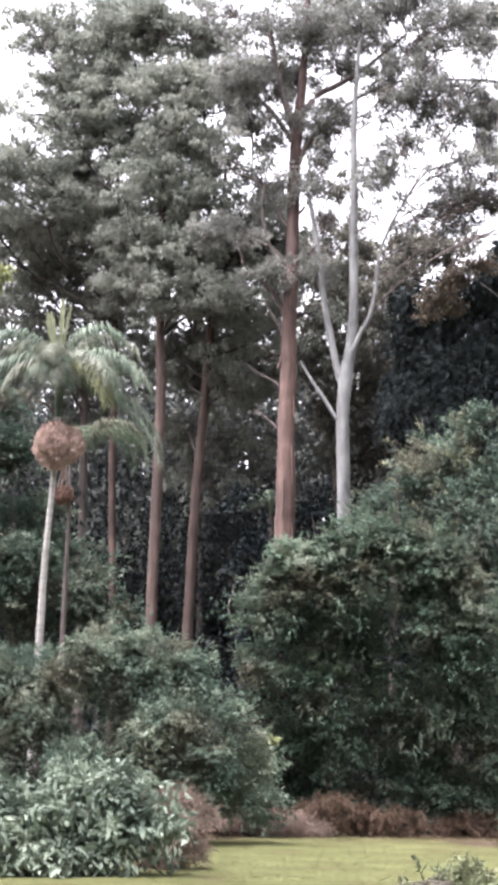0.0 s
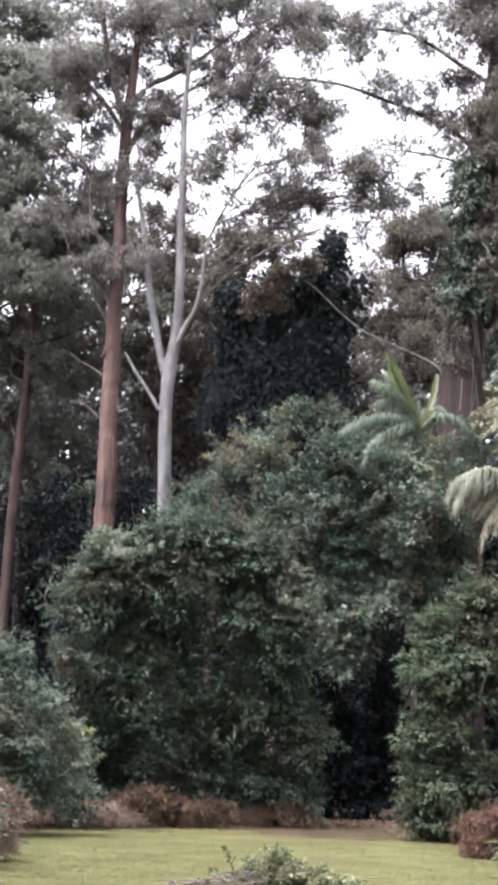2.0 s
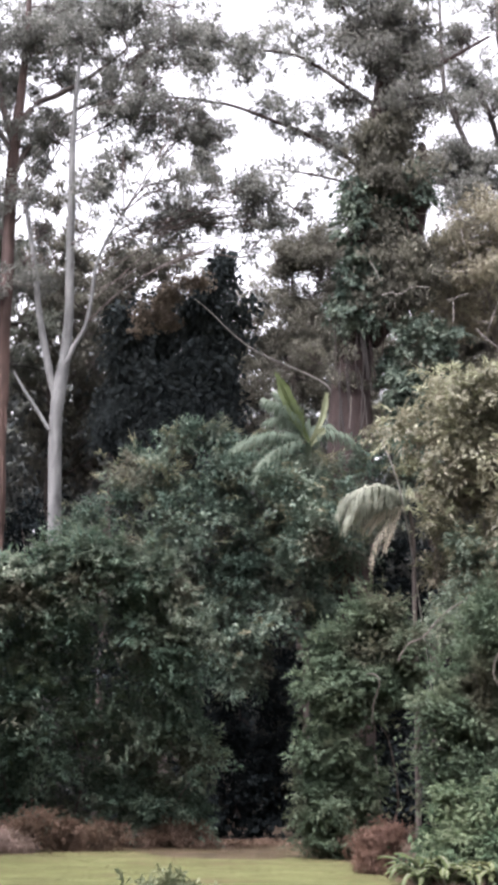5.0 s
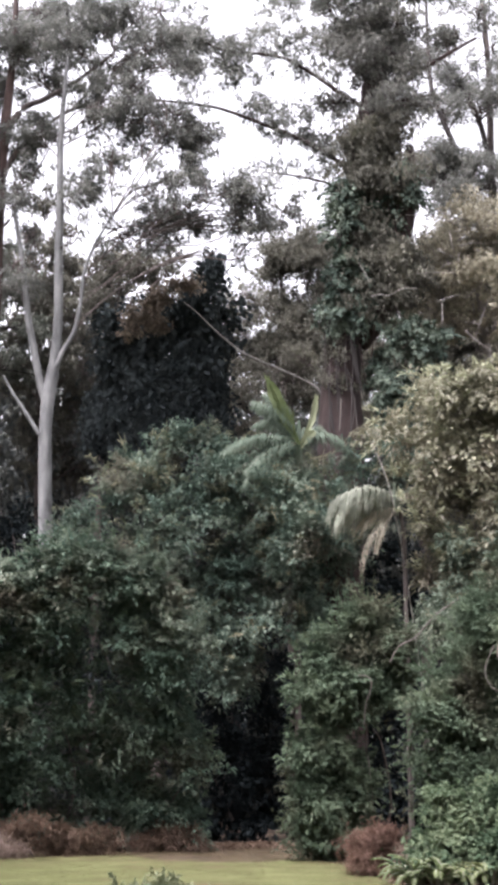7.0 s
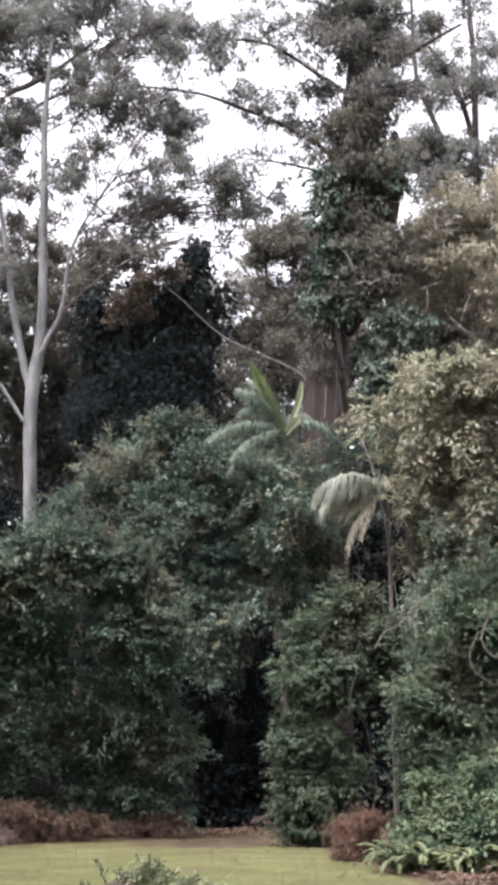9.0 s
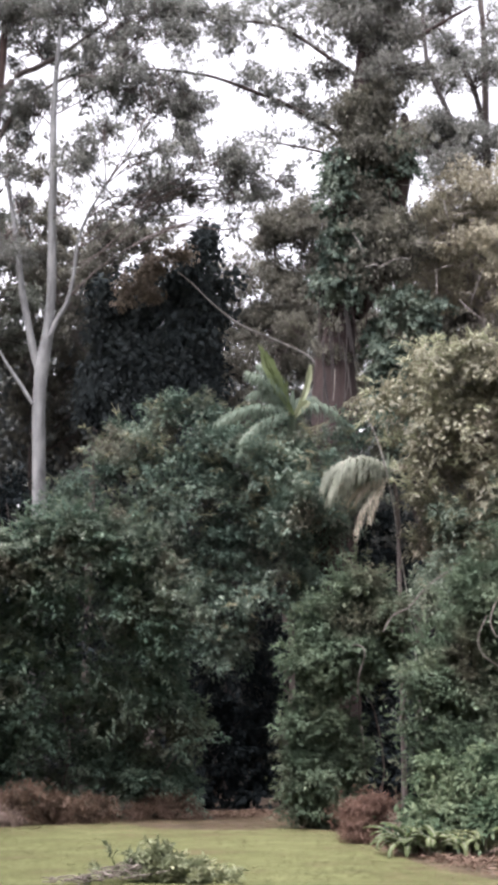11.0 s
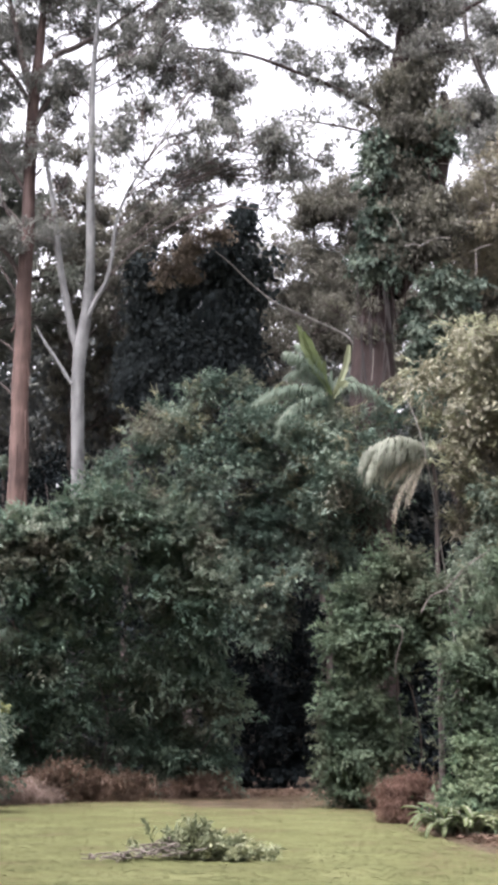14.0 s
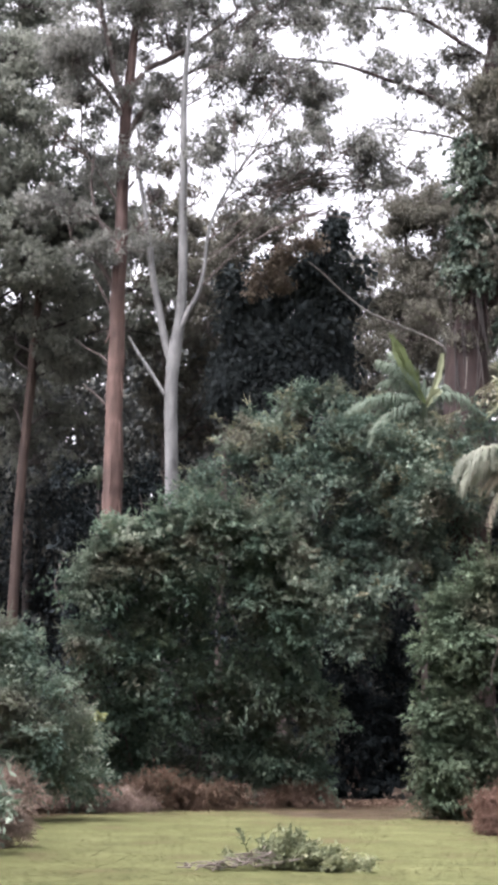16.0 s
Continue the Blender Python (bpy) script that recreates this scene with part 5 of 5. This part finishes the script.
side_shrub = bush("shrub", "grey-green shrub beside the lawn", [
    (4.29, 28.07, 4.38, 0.48), (4.83, 28.23, 5.15, 0.42), (3.83, 28.01, 3.63, 0.47), (4.44, 27.92, 3.2, 0.57), (3.48, 27.55, 2.61, 0.38),
    (4.05, 27.69, 2.16, 0.56), (3.32, 27.68, 1.9, 0.29), (4.48, 27.22, 1.55, 0.49), (5.16, 27.59, 4.02, 0.59), (5.32, 27.64, 2.67, 0.68),
    (3.67, 27.28, 1.45, 0.37), (3.08, 27.41, 1.2, 0.21), (5.69, 27.83, 5.43, 0.55), (5.26, 27.08, 1.45, 0.53),
], LEAF_SHRUB, 93, 34000, 0.13, 0.05, lump=0.46, hollow=-0.1, sprigs=600, long=0.6)
bush("scrub_mound", "grey-green mound of scrub behind the leafy bush", [
    (-8.74, 28.91, 3.46, 0.64), (-8.05, 28.77, 3.54, 0.5), (-9.48, 28.13, 3.13, 0.54), (-9.91, 28.01, 3.23, 0.35), (-7.18, 28.89, 3.01, 0.5),
    (-6.41, 28.37, 2.45, 0.45), (-10.41, 28.14, 2.87, 0.52), (-11.06, 27.3, 2.46, 0.63), (-8.24, 28.57, 2.63, 0.6), (-7.17, 28.07, 2.15, 0.58),
    (-6.11, 28.94, 1.82, 0.44), (-9.56, 28.08, 1.87, 0.59), (-6.57, 28.02, 1.42, 0.48), (-10.45, 27.39, 1.57, 0.59), (-8.22, 28.27, 1.64, 0.59),
    (-6.02, 28.64, 1.07, 0.38), (-7.16, 27.8, 1.04, 0.42), (-8.91, 27.3, 1.09, 0.56), (-10.18, 27.42, 0.89, 0.57), (-8.91, 27.99, 3.2, 0.38),
    (-7.46, 28.56, 3.32, 0.38), (-10.04, 28, 2.51, 0.44), (-10.02, 27.38, 2.06, 0.43),
], LEAF_MOUND, 95, 56000, 0.12, 0.042, lump=0.46, hollow=-0.1, sprigs=900, long=0.55)
bush("undergrowth", "low grey-green undergrowth between the mounds", [
    (-6.45, 31.76, 1.55, 0.4), (-6.05, 31.7, 1.09, 0.38), (-6.55, 31.77, 0.84, 0.36), (-6.17, 31.79, 0.5, 0.25), (-6.84, 31.4, 0.6, 0.29),
    (-6.81, 31.77, 1.3, 0.38), (-7.48, 31.53, 0.57, 0.29),
], LEAF_MOUND, 100, 8000, 0.12, 0.055, lump=0.36, hollow=-0.4, stems=3, thick=0.015)
bush("leafy_bush", "bush with large pale green drooping leaves", [
    (-7.35, 19.8, 0.95, 0.4), (-6.73, 20.11, 1.05, 0.37), (-6.04, 20.29, 1.04, 0.37), (-5.48, 20.35, 0.98, 0.31), (-5.15, 20.4, 0.8, 0.26), (-6.96, 19.69, 0.65, 0.4),
    (-6.32, 19.94, 0.74, 0.4), (-7.89, 19.51, 0.92, 0.47), (-7.61, 19.32, 0.42, 0.4), (-5.79, 20.06, 0.68, 0.29), (-6.86, 19.49, 0.26, 0.25),
    (-6.38, 19.69, 0.34, 0.25), (-7.16, 19.25, 0.04, 0.24), (-6.61, 19.49, 0.12, 0.21), (-6.09, 19.8, 0.38, 0.24), (-7.49, 19.1, -0, 0.28),
], LEAF_BIG, 97, 14000, 0.16, 0.06, droop=0.6, lump=0.36, per=16, hollow=-0.6, inner_size=1.0)
bush("low_shrub", "green leafy low shrub among ferns", [
    (3.26, 24.33, 1.2, 0.26), (3.71, 24.23, 1.38, 0.29), (2.96, 24.54, 1.02, 0.19), (4.07, 24.3, 1.11, 0.29), (3.51, 24.23, 0.85, 0.24),
    (2.82, 24.53, 0.67, 0.16), (2.9, 24.1, 0.45, 0.28), (3.3, 24.0, 0.45, 0.3), (3.75, 23.9, 0.45, 0.35), (4.3, 23.9, 0.55, 0.35), (4.5, 24.1, 1.0, 0.3),
], LEAF_LOW, 99, 12000, 0.115, 0.05, lump=0.28, per=14, hollow=-0.4, inner_size=1.0)
bush("dead_bracken", "reddish-brown dead bracken at the lawn's edge", [
    (-5.45, 34.12, 0.49, 0.17), (-4.74, 33.71, 0.57, 0.18), (-4.3, 34.29, 0.47, 0.16), (-5.05, 33.64, 0.73, 0.18), (-4.68, 33.73, 0.84, 0.13),
    (-3.61, 33.88, 0.44, 0.22), (-3.01, 34.15, 0.35, 0.2), (-5.64, 33.76, 0.39, 0.22), (-6.11, 33.51, 0.23, 0.24), (-6.67, 33.72, 0.1, 0.19),
    (-2.5, 35.6, 0.3, 0.22), (-1.95, 35.9, 0.4, 0.24), (-1.45, 36.0, 0.4, 0.22), (-4.99, 33.66, 0.37, 0.29), (-4.17, 34.32, 0.23, 0.24),
    (-3.36, 33.87, 0.23, 0.21),
], BRACKEN, 101, 12000, 0.2, 0.022, category="bracken", group="dead bracken", hollow=-0.3, lump=0.3, wild=0.9, out_by=(0.2, 1.2), bury=0.3, face_up=0.4, per=40)
bush("dead_bracken", "pinkish-brown dead twigs below the leafy bush", [
    (-5.67, 21.77, 0.47, 0.29), (-5.44, 21.83, 0.8, 0.23), (-5.57, 21.8, 0.15, 0.24), (-5.3, 21.87, 0.32, 0.17), (-5.81, 21.74, 0.06, 0.19),
], BRACKEN_PINK, 103, 6000, 0.2, 0.012, category="bracken", group="dead bracken", hollow=-9, lump=0.25, wild=1.1, inner_size=1.0)
bush("dead_bracken", "low strip of pale pinkish dry stalks by the lawn", plumes(1030, 14, (-7.0, 32.4, 0.05), (-5.0, 33.3, 0.22), (0.15, 0.26)), BRACKEN_PINK, 107, 4500, 0.18, 0.014, category="bracken",
     group="dead bracken", hollow=-9, lump=0.25, wild=1.1)
bush("dead_bracken", "rounded clump of reddish-brown dead bracken", plumes(1050, 10, (1.95, 26.7, 0.12), (2.75, 27.1, 0.58), (0.14, 0.24)) + [(2.35, 26.9, 0.7, 0.16),
], BRACKEN_TAN, 105, 9000, 0.13, 0.013, category="bracken", group="dead bracken", hollow=-9, lump=0.25, wild=1.1, inner_size=1.0, out_by=(0.4, 1.5))


# bare stems and a bright sprig that stand out of the green
for shrub, rows in ((side_shrub, [
    (4.38, 26.4, 3.98, 0.02), (4.22, 26.4, 3.59, 0.02), (4.28, 26.4, 3.29, 0.02), (4.6, 26.4, 3.04, 0.015),
]), (side_shrub, [
    (4.95, 26.4, 4.45, 0.024), (4.62, 26.4, 4.3, 0.026), (4.44, 26.4, 3.88, 0.026), (4.56, 26.4, 3.59, 0.026), (4.82, 26.4, 3.5, 0.022), (5.1, 26.4, 3.6, 0.02),
]), (round_shrub, [
    (4.36, 30.29, 5.3, 0.03), (3.84, 30.36, 4.95, 0.03), (3.43, 30.41, 4.5, 0.034), (3.1, 30.45, 4.33, 0.036), (2.9, 30.46, 4.0, 0.03),
]), (round_shrub, [
    (2.22, 30.9, 3.76, 0.018), (2.46, 30.85, 3.74, 0.03), (2.54, 30.8, 3.55, 0.03), (2.42, 30.85, 3.14, 0.024), (2.38, 30.9, 2.74, 0.018),
]), (round_shrub, [
    (2.5, 31.5, 2.12, 0.024), (2.56, 31.5, 1.54, 0.024), (2.6, 31.49, 0.97, 0.018),
]), (bank, [
    (2.54, 40.12, 11.23, 0.031), (2.58, 40.12, 11.67, 0.031), (2.6, 40.12, 12.17, 0.023),
]), (bank, [
    (0.88, 38.99, 8.95, 0.03), (0.92, 38.99, 9.34, 0.03), (0.93, 38.99, 9.65, 0.022),
])):
    part("bare_stem", tube(Shape(), [(*r[:3], r[3] * 0.5) for r in rows], 6, 5), BARK_TWIG, shrub, "bare brown stem", smooth=True)
part("bright_sprig", canopy([
    (-5.9, 30.64, 1.93, 0.08), (-5.94, 30.63, 1.79, 0.07), (-5.83, 30.65, 2.05, 0.06),
], 90, 0.13, 0.07, 98, clump=0.1, per=30, holes=-9), LEAF_YELLOW, mound, "yellow-green sprig")


# ---- palms ----
def palm(name, label, stem, top, fronds, seed, size, leaflet, mat, hang=0.8, bark=None, low=0.0):
    rng = np.random.default_rng(seed)
    ob = thing(name, (stem[0][0], stem[0][1], 0), label, "palm")
    part("stem", tube(Shape(), rooted(stem), 10, 5, 0.02, rng), bark or BARK_PALM, ob, smooth=True)
    x, y, z = top
    r = stem[-1][3]
    part("crownshaft", tube(Shape(), [(*stem[-1][:3], r), (x, y, z, r * 1.25), (x, y, z + size * 0.3, r * 0.5)], 10, 4), LEAF_PALM, ob, smooth=True)
    for turn, rise, long, bend, kind in fronds:
        add_frond(ob, {"f": LEAF_FRESH, "s": LEAF_SPEAR, "d": LEAF_DEAD, "y": LEAF_YELLOW, "g": LEAF_GREYPALM}.get(kind, mat), (x, y, z + (rng.uniform(0, 0.15) - low) * size), turn, rise,
                  size * long, bend, leaflet * {"s": 0.35, "f": 0.6, "d": 0.45}.get(kind, 1), rng, hang={"s": 0.05, "f": 0.15}.get(kind, hang),
                  spread={"s": 0.35, "f": 0.5}.get(kind, 0.9), roll={"s": 80, "f": 75}.get(kind, 0))
    return ob


def blade(foot, tip, wide, bow):
    """One undivided leaf, folded along its rib, that bows sideways between foot and tip."""
    a, b = np.array(foot), np.array(tip)
    t = np.linspace(0, 1, 13)[:, None]
    c = a + (b - a) * t + np.array([-bow, 0, bow]) * np.sin(np.pi * t)
    side = unit(np.cross(b - a, [0, 1.0, 0.15]))
    w = wide * np.sin(np.pi * np.clip(0.06 + 0.88 * t, 0, 1)) ** 0.6 * (0.35 + 0.65 * t)
    rag = 1 + 0.12 * np.sin(np.arange(13) * 2.1)[:, None]
    v = np.stack([c - side * w / 2 * rag - [0, wide * 0.2, 0], c + [0, 0.01, 0], c + side * w / 2 * rag - [0, wide * 0.2, 0]], 1)
    i = np.arange(12)[:, None] * 3
    return Shape().add(v.reshape(-1, 3), np.concatenate([i + [0, 1, 4, 3], i + [1, 2, 5, 4]]))


def fruit_strings(ob, centre, radius, seed, many=420, mat=FRUIT):
    """A cluster of fruit: many hanging strings of small beads that make one shaggy ball."""
    rng = np.random.default_rng(seed)
    s = Shape()
    c0 = np.array(centre)
    for _ in range(many):
        u = unit(rng.normal(0, 1, 3))
        r = radius * rng.uniform(0.75, 1.08)
        a = c0 + [0, 0, radius * 0.6]
        b = c0 + u * r * [1, 1, 1.15]
        c = b + u * [0.03, 0.03, 0] + [rng.normal(0, 0.03), rng.normal(0, 0.03), -radius * rng.uniform(0.12, 0.4)]
        tube(s, [(*a, 0.006), (*b, 0.012), (*c, 0.008)], 3, 2)
        at = b + (c - b) * rng.random((8, 1)) + rng.normal(0, 0.03, (8, 3))
        leaves(s, at, rng.normal(0, 1, (8, 3)), rng.normal(0, 1, (8, 3)), 0.05, 0.04)
    part("fruit_ball", s, mat, ob, "pinkish-brown shaggy ball of fruit strings")


p = palm("palm", "tall slender palm with a pale stem and fruit", [
    (-11.13, 31.07, 2.49, 0.092), (-11.11, 31.07, 3.97, 0.086), (-11.1, 31.08, 5.73, 0.076), (-11.05, 31.1, 7.01, 0.067),
    (-11.01, 31.11, 8.31, 0.063), (-11, 31.11, 9.11, 0.076),
], (-11.0, 31.11, 9.95),
         [(40, 74, 0.6, 135, ""), (15, 66, 0.66, 118, "g"), (5, 72, 0.58, 128, ""), (178, 62, 0.72, 118, ""), (165, 54, 0.62, 112, ""), (172, 66, 0.6, 122, "g"), (192, 8, 0.5, 48, ""), (205, -5, 0.45, 60, "g"),
          (5, 34, 0.78, 112, ""), (-12, 28, 0.74, 104, ""), (-28, 14, 0.58, 92, "g"), (-20, 8, 0.66, 96, ""), (20, -4, 0.95, 74, ""), (8, -14, 1.0, 64, ""), (-24, -12, 0.62, 70, "y"),
          (268, 56, 0.4, 165, "g"), (275, 10, 0.38, 105, "g"), (295, 0, 0.36, 95, ""), (285, 40, 0.34, 150, ""), (250, 40, 0.36, 150, ""), (60, 50, 0.6, 115, ""), (310, 30, 0.3, 120, "d")],
         111, 3.35, 0.7, LEAF_PALM, 1.3, low=-0.03)
fx, fy, fz = (-11.0, 31.11, 9.95)
for dx, tip, wide in ((-0.06, -0.3, 0.3), (0.02, 0.02, 0.16), (0.05, 0.2, 0.1)):
    part("spear_leaf", blade((fx + dx, fy - 0.1, fz + 0.55), (fx + tip, fy - 0.12, fz + 1.95 - abs(tip - 0.02)), wide, 0.02), LEAF_SPEAR, p, "pale folded new leaf")
fruit_strings(p, (fx + 0.04, fy - 0.2, fz - 1.48), 0.42, 112, 1000)
fruit_strings(p, (fx + 0.3, fy - 0.12, fz - 1.46), 0.34, 113, 460)
rng_d = np.random.default_rng(118)
for k in range(5):
    a = np.array([fx + rng_d.uniform(0.1, 0.4), fy - 0.2 + rng_d.normal(0, 0.08), fz - 1.6])
    part("dangling_string", tube(Shape(), [(*a, 0.012), (*(a + [0.02, 0, -0.35]), 0.016), (*(a + [rng_d.normal(0, 0.05), 0, -rng_d.uniform(0.55, 1.0)]), 0.01)], 5, 3), FRUIT, p, smooth=True)
p = palm("palm", "smaller dim palm standing behind the tall one", [
    (-11.6, 34.08, 4.75, 0.062), (-11.61, 34.08, 6.13, 0.055), (-11.62, 34.07, 7.53, 0.048), (-11.65, 34.06, 8.52, 0.048),
], (-11.66, 34.06, 8.73),
         [(15, 70, 1.25, 160, ""), (35, 66, 1.3, 158, ""), (90, 70, 0.9, 140, ""), (55, 62, 1.3, 150, "")], 115, 2.2, 0.6, LEAF_SHRUB, 1.2, BARK_BROWN)
fx, fy, fz = (-11.66, 34.06, 8.73)
fruit_strings(p, (fx - 0.05, fy - 0.2, fz - 0.9), 0.2, 116, 120, BRACKEN_TAN)
palm("palm", "small dim palm behind the red-barked gum tree", [(-8.2, 43.2, 4.0, 0.07), (-8.25, 43.2, 6.5, 0.06), (-8.3, 43.2, 8.9, 0.05)], (-8.3, 43.2, 9.1),
     [(180, 35, 0.6, 95, ""), (200, 40, 0.55, 100, ""), (160, 45, 0.55, 95, ""), (0, 35, 0.6, 95, ""), (20, 42, 0.55, 100, ""), (-25, 38, 0.55, 100, ""), (90, 55, 0.5, 80, ""), (265, 50, 0.5, 120, "")],
     121, 1.7, 0.45, LEAF_PALM, 1.1, BARK_BROWN)
x, y, z = (1.35, 38.38, 10.3)
young_palm = palm("palm", "young palm rising out of the scrub with a fresh spear leaf", [(x, y + 2.6, 4, 0.09), (x, y + 2.2, 7, 0.085), (x, y + 0.6, z - 0.5, 0.07)], (x, y + 0.2, z + 0.05),
     [(178, 62, 0.62, 40, ""), (160, 66, 0.6, 30, ""), (172, 76, 0.62, 22, ""), (188, 54, 0.6, 40, ""), (150, 58, 0.6, 40, ""), (186, 18, 0.86, 62, ""), (192, 8, 0.84, 50, ""), (200, -22, 0.8, 40, ""), (206, -14, 0.74, 44, ""),
      (60, 60, 0.6, 70, ""), (150, 55, 0.6, 70, ""), (-6, 30, 0.55, 90, "")], 117, 2.6, 0.62, LEAF_PALM, 1.2, BARK_BROWN)
spear = blade((x, y, z + 0.1), (x - 0.8, y - 0.1, z + 1.8), 0.48, 0.06)
q = np.linspace(0.12, 0.98, 72)[:, None]
hand = np.where(np.arange(72) % 2, 1, -1)[:, None]
leaves(spear, np.array([x, y, z + 0.1]) + q * [-0.8, -0.1, 1.7] + 0.06 * np.sin(np.pi * q) * [-1, 0, 1], np.array([-0.42, -0.1, 1.0]) + hand * [0.42, 0.0, 0.16] * (1.15 - q) + np.random.default_rng(7).normal(0, 0.07, (72, 3)),
       np.array([[0.1, -1.0, 0.2]] * 72), 0.75 - 0.4 * q[:, 0], 0.055)
part("spear_leaf", spear, LEAF_FRESH, young_palm, "half-opened fresh green spear leaf")
part("spear_leaf", blade((x, y, z + 0.1), (x + 0.48, y - 0.05, z + 1.48), 0.24, -0.08), LEAF_SPEAR, young_palm, "pale folded leaf")
part("spear_leaf", blade((x + 0.05, y, z), (x + 0.42, y - 0.1, z + 0.46), 0.3, 0.04), LEAF_SPEAR, young_palm, "pale folded leaf")
x, y, z = (3.44, 34.03, 7.81)
palm("palm", "palm with drooping pale and dead fronds", [
    (3.67, 34.2, 4.21, 0.06), (3.66, 34.2, 5.64, 0.053), (3.66, 34.21, 7.11, 0.053), (3.57, 34.21, 7.92, 0.046),
], (x, y, z),
     [(180, 30, 0.78, 100, ""), (172, 38, 0.78, 108, ""), (190, 22, 0.74, 96, ""), (165, 26, 0.7, 95, ""), (198, 34, 0.7, 110, ""), (192, 8, 0.62, 70, "d"), (178, -5, 0.5, 60, "d"), (186, -16, 0.46, 50, "d"), (205, -40, 0.8, 48, "d"), (212, -52, 0.6, 30, "d"),
      (10, 30, 0.5, 110, "d"), (70, 55, 0.6, 100, ""), (-30, 20, 0.55, 110, "d"), (150, 50, 0.6, 100, "")], 119, 2.3, 0.8, LEAF_GREYPALM, 1.3, BARK_BROWN)


# ---- ferns ----
def fern(x, y, size, seed, label):
    rng = np.random.default_rng(seed)
    ob = thing("fern", (x, y, 0), label, "fern", "ferns")
    for k in range(17):
        add_frond(ob, LEAF_FERN, (x + rng.normal(0, 0.05), y + rng.normal(0, 0.05), 0.02), k * 21 + rng.uniform(-12, 12), rng.uniform(48, 84), size * rng.uniform(0.8, 1.15),
                  rng.uniform(80, 135), size * 0.13, rng, pairs=64, hang=0.5)


for x, y, size, seed in ((2.62, 23.7, 0.7, 121), (2.95, 23.4, 0.72, 123), (3.3, 23.6, 0.75, 125), (3.7, 23.5, 0.75, 127), (2.55, 24.2, 0.7, 129)):
    fern(x, y, size, seed, "bright green arching fern beside the lawn")


# ---- brush pile on the lawn ----
def brush_pile(x, y):
    rng = np.random.default_rng(131)
    ob = thing("brush_pile", (x, y, 0), "low pile of cut grey sticks and green sprigs on the lawn", "brush pile")

    def heap(dx):
        return 0.34 * math.exp(-((dx - 0.12) / 0.6) ** 2)

    for k in range(70):
        a = rng.uniform(0, 6.28)
        n = rng.uniform(0.1, 0.42) if k > 5 else 0.6
        cx, cy = rng.normal(-0.3, 0.28), rng.normal(-0.12, 0.18)
        d = np.array([math.cos(a), math.sin(a) * 0.7, rng.normal(0, 0.1)]) * n / 2
        s = np.array([x + cx, y + cy, 0.03 + rng.uniform(0.1, 0.7) * heap(cx)])
        mid = s + rng.normal(0, 0.03, 3)
        tube_rows = [(*(s - d)[:2], max(0.015, (s - d)[2]), rng.uniform(0.006, 0.013)), (*mid[:2], max(0.02, mid[2]), 0.008), (*(s + d)[:2], max(0.015, (s + d)[2]), 0.005)]
        part("stick", tube(Shape(), tube_rows, 6, 3, 0.08, rng), BARK_STICK, ob, smooth=True)
    for k in range(120):
        cx = rng.normal(0.48, 0.26) if k % 6 else rng.normal(0.0, 0.3)
        c = np.array([x + cx, y + abs(rng.normal(0.05, 0.22)) - (0.1 if cx > 0.3 else 0.0), max(0.02, heap(cx) * rng.uniform(0.1, 1.0))])
        way = unit(np.array([rng.normal(0.1, 0.6), rng.normal(0, 0.4), rng.uniform(0.0, 0.42)]))
        long = rng.uniform(0.12, 0.36)
        n = 22
        t = rng.uniform(0.15, 1, (n, 1))
        at = c + way * t * long + rng.normal(0, 0.02, (n, 3))
        at[:, 2] = np.maximum(at[:, 2], 0.02)
        s = Shape()
        leaves(s, at, rng.normal(0, 0.8, (n, 3)) + way, rng.normal(0, 0.5, (n, 3)) + [0, 0, 1], rng.uniform(0.06, 0.13, n), 0.045)
        tube(s, [(*c, 0.006), (*(c + way * long * 0.5), 0.005), (*(c + way * long), 0.003)], 5, 2)
        tagged(part("sprig", s, LEAF_SPRIG, ob), kind="stuff")


brush_pile(*(-1.36, 18.96))
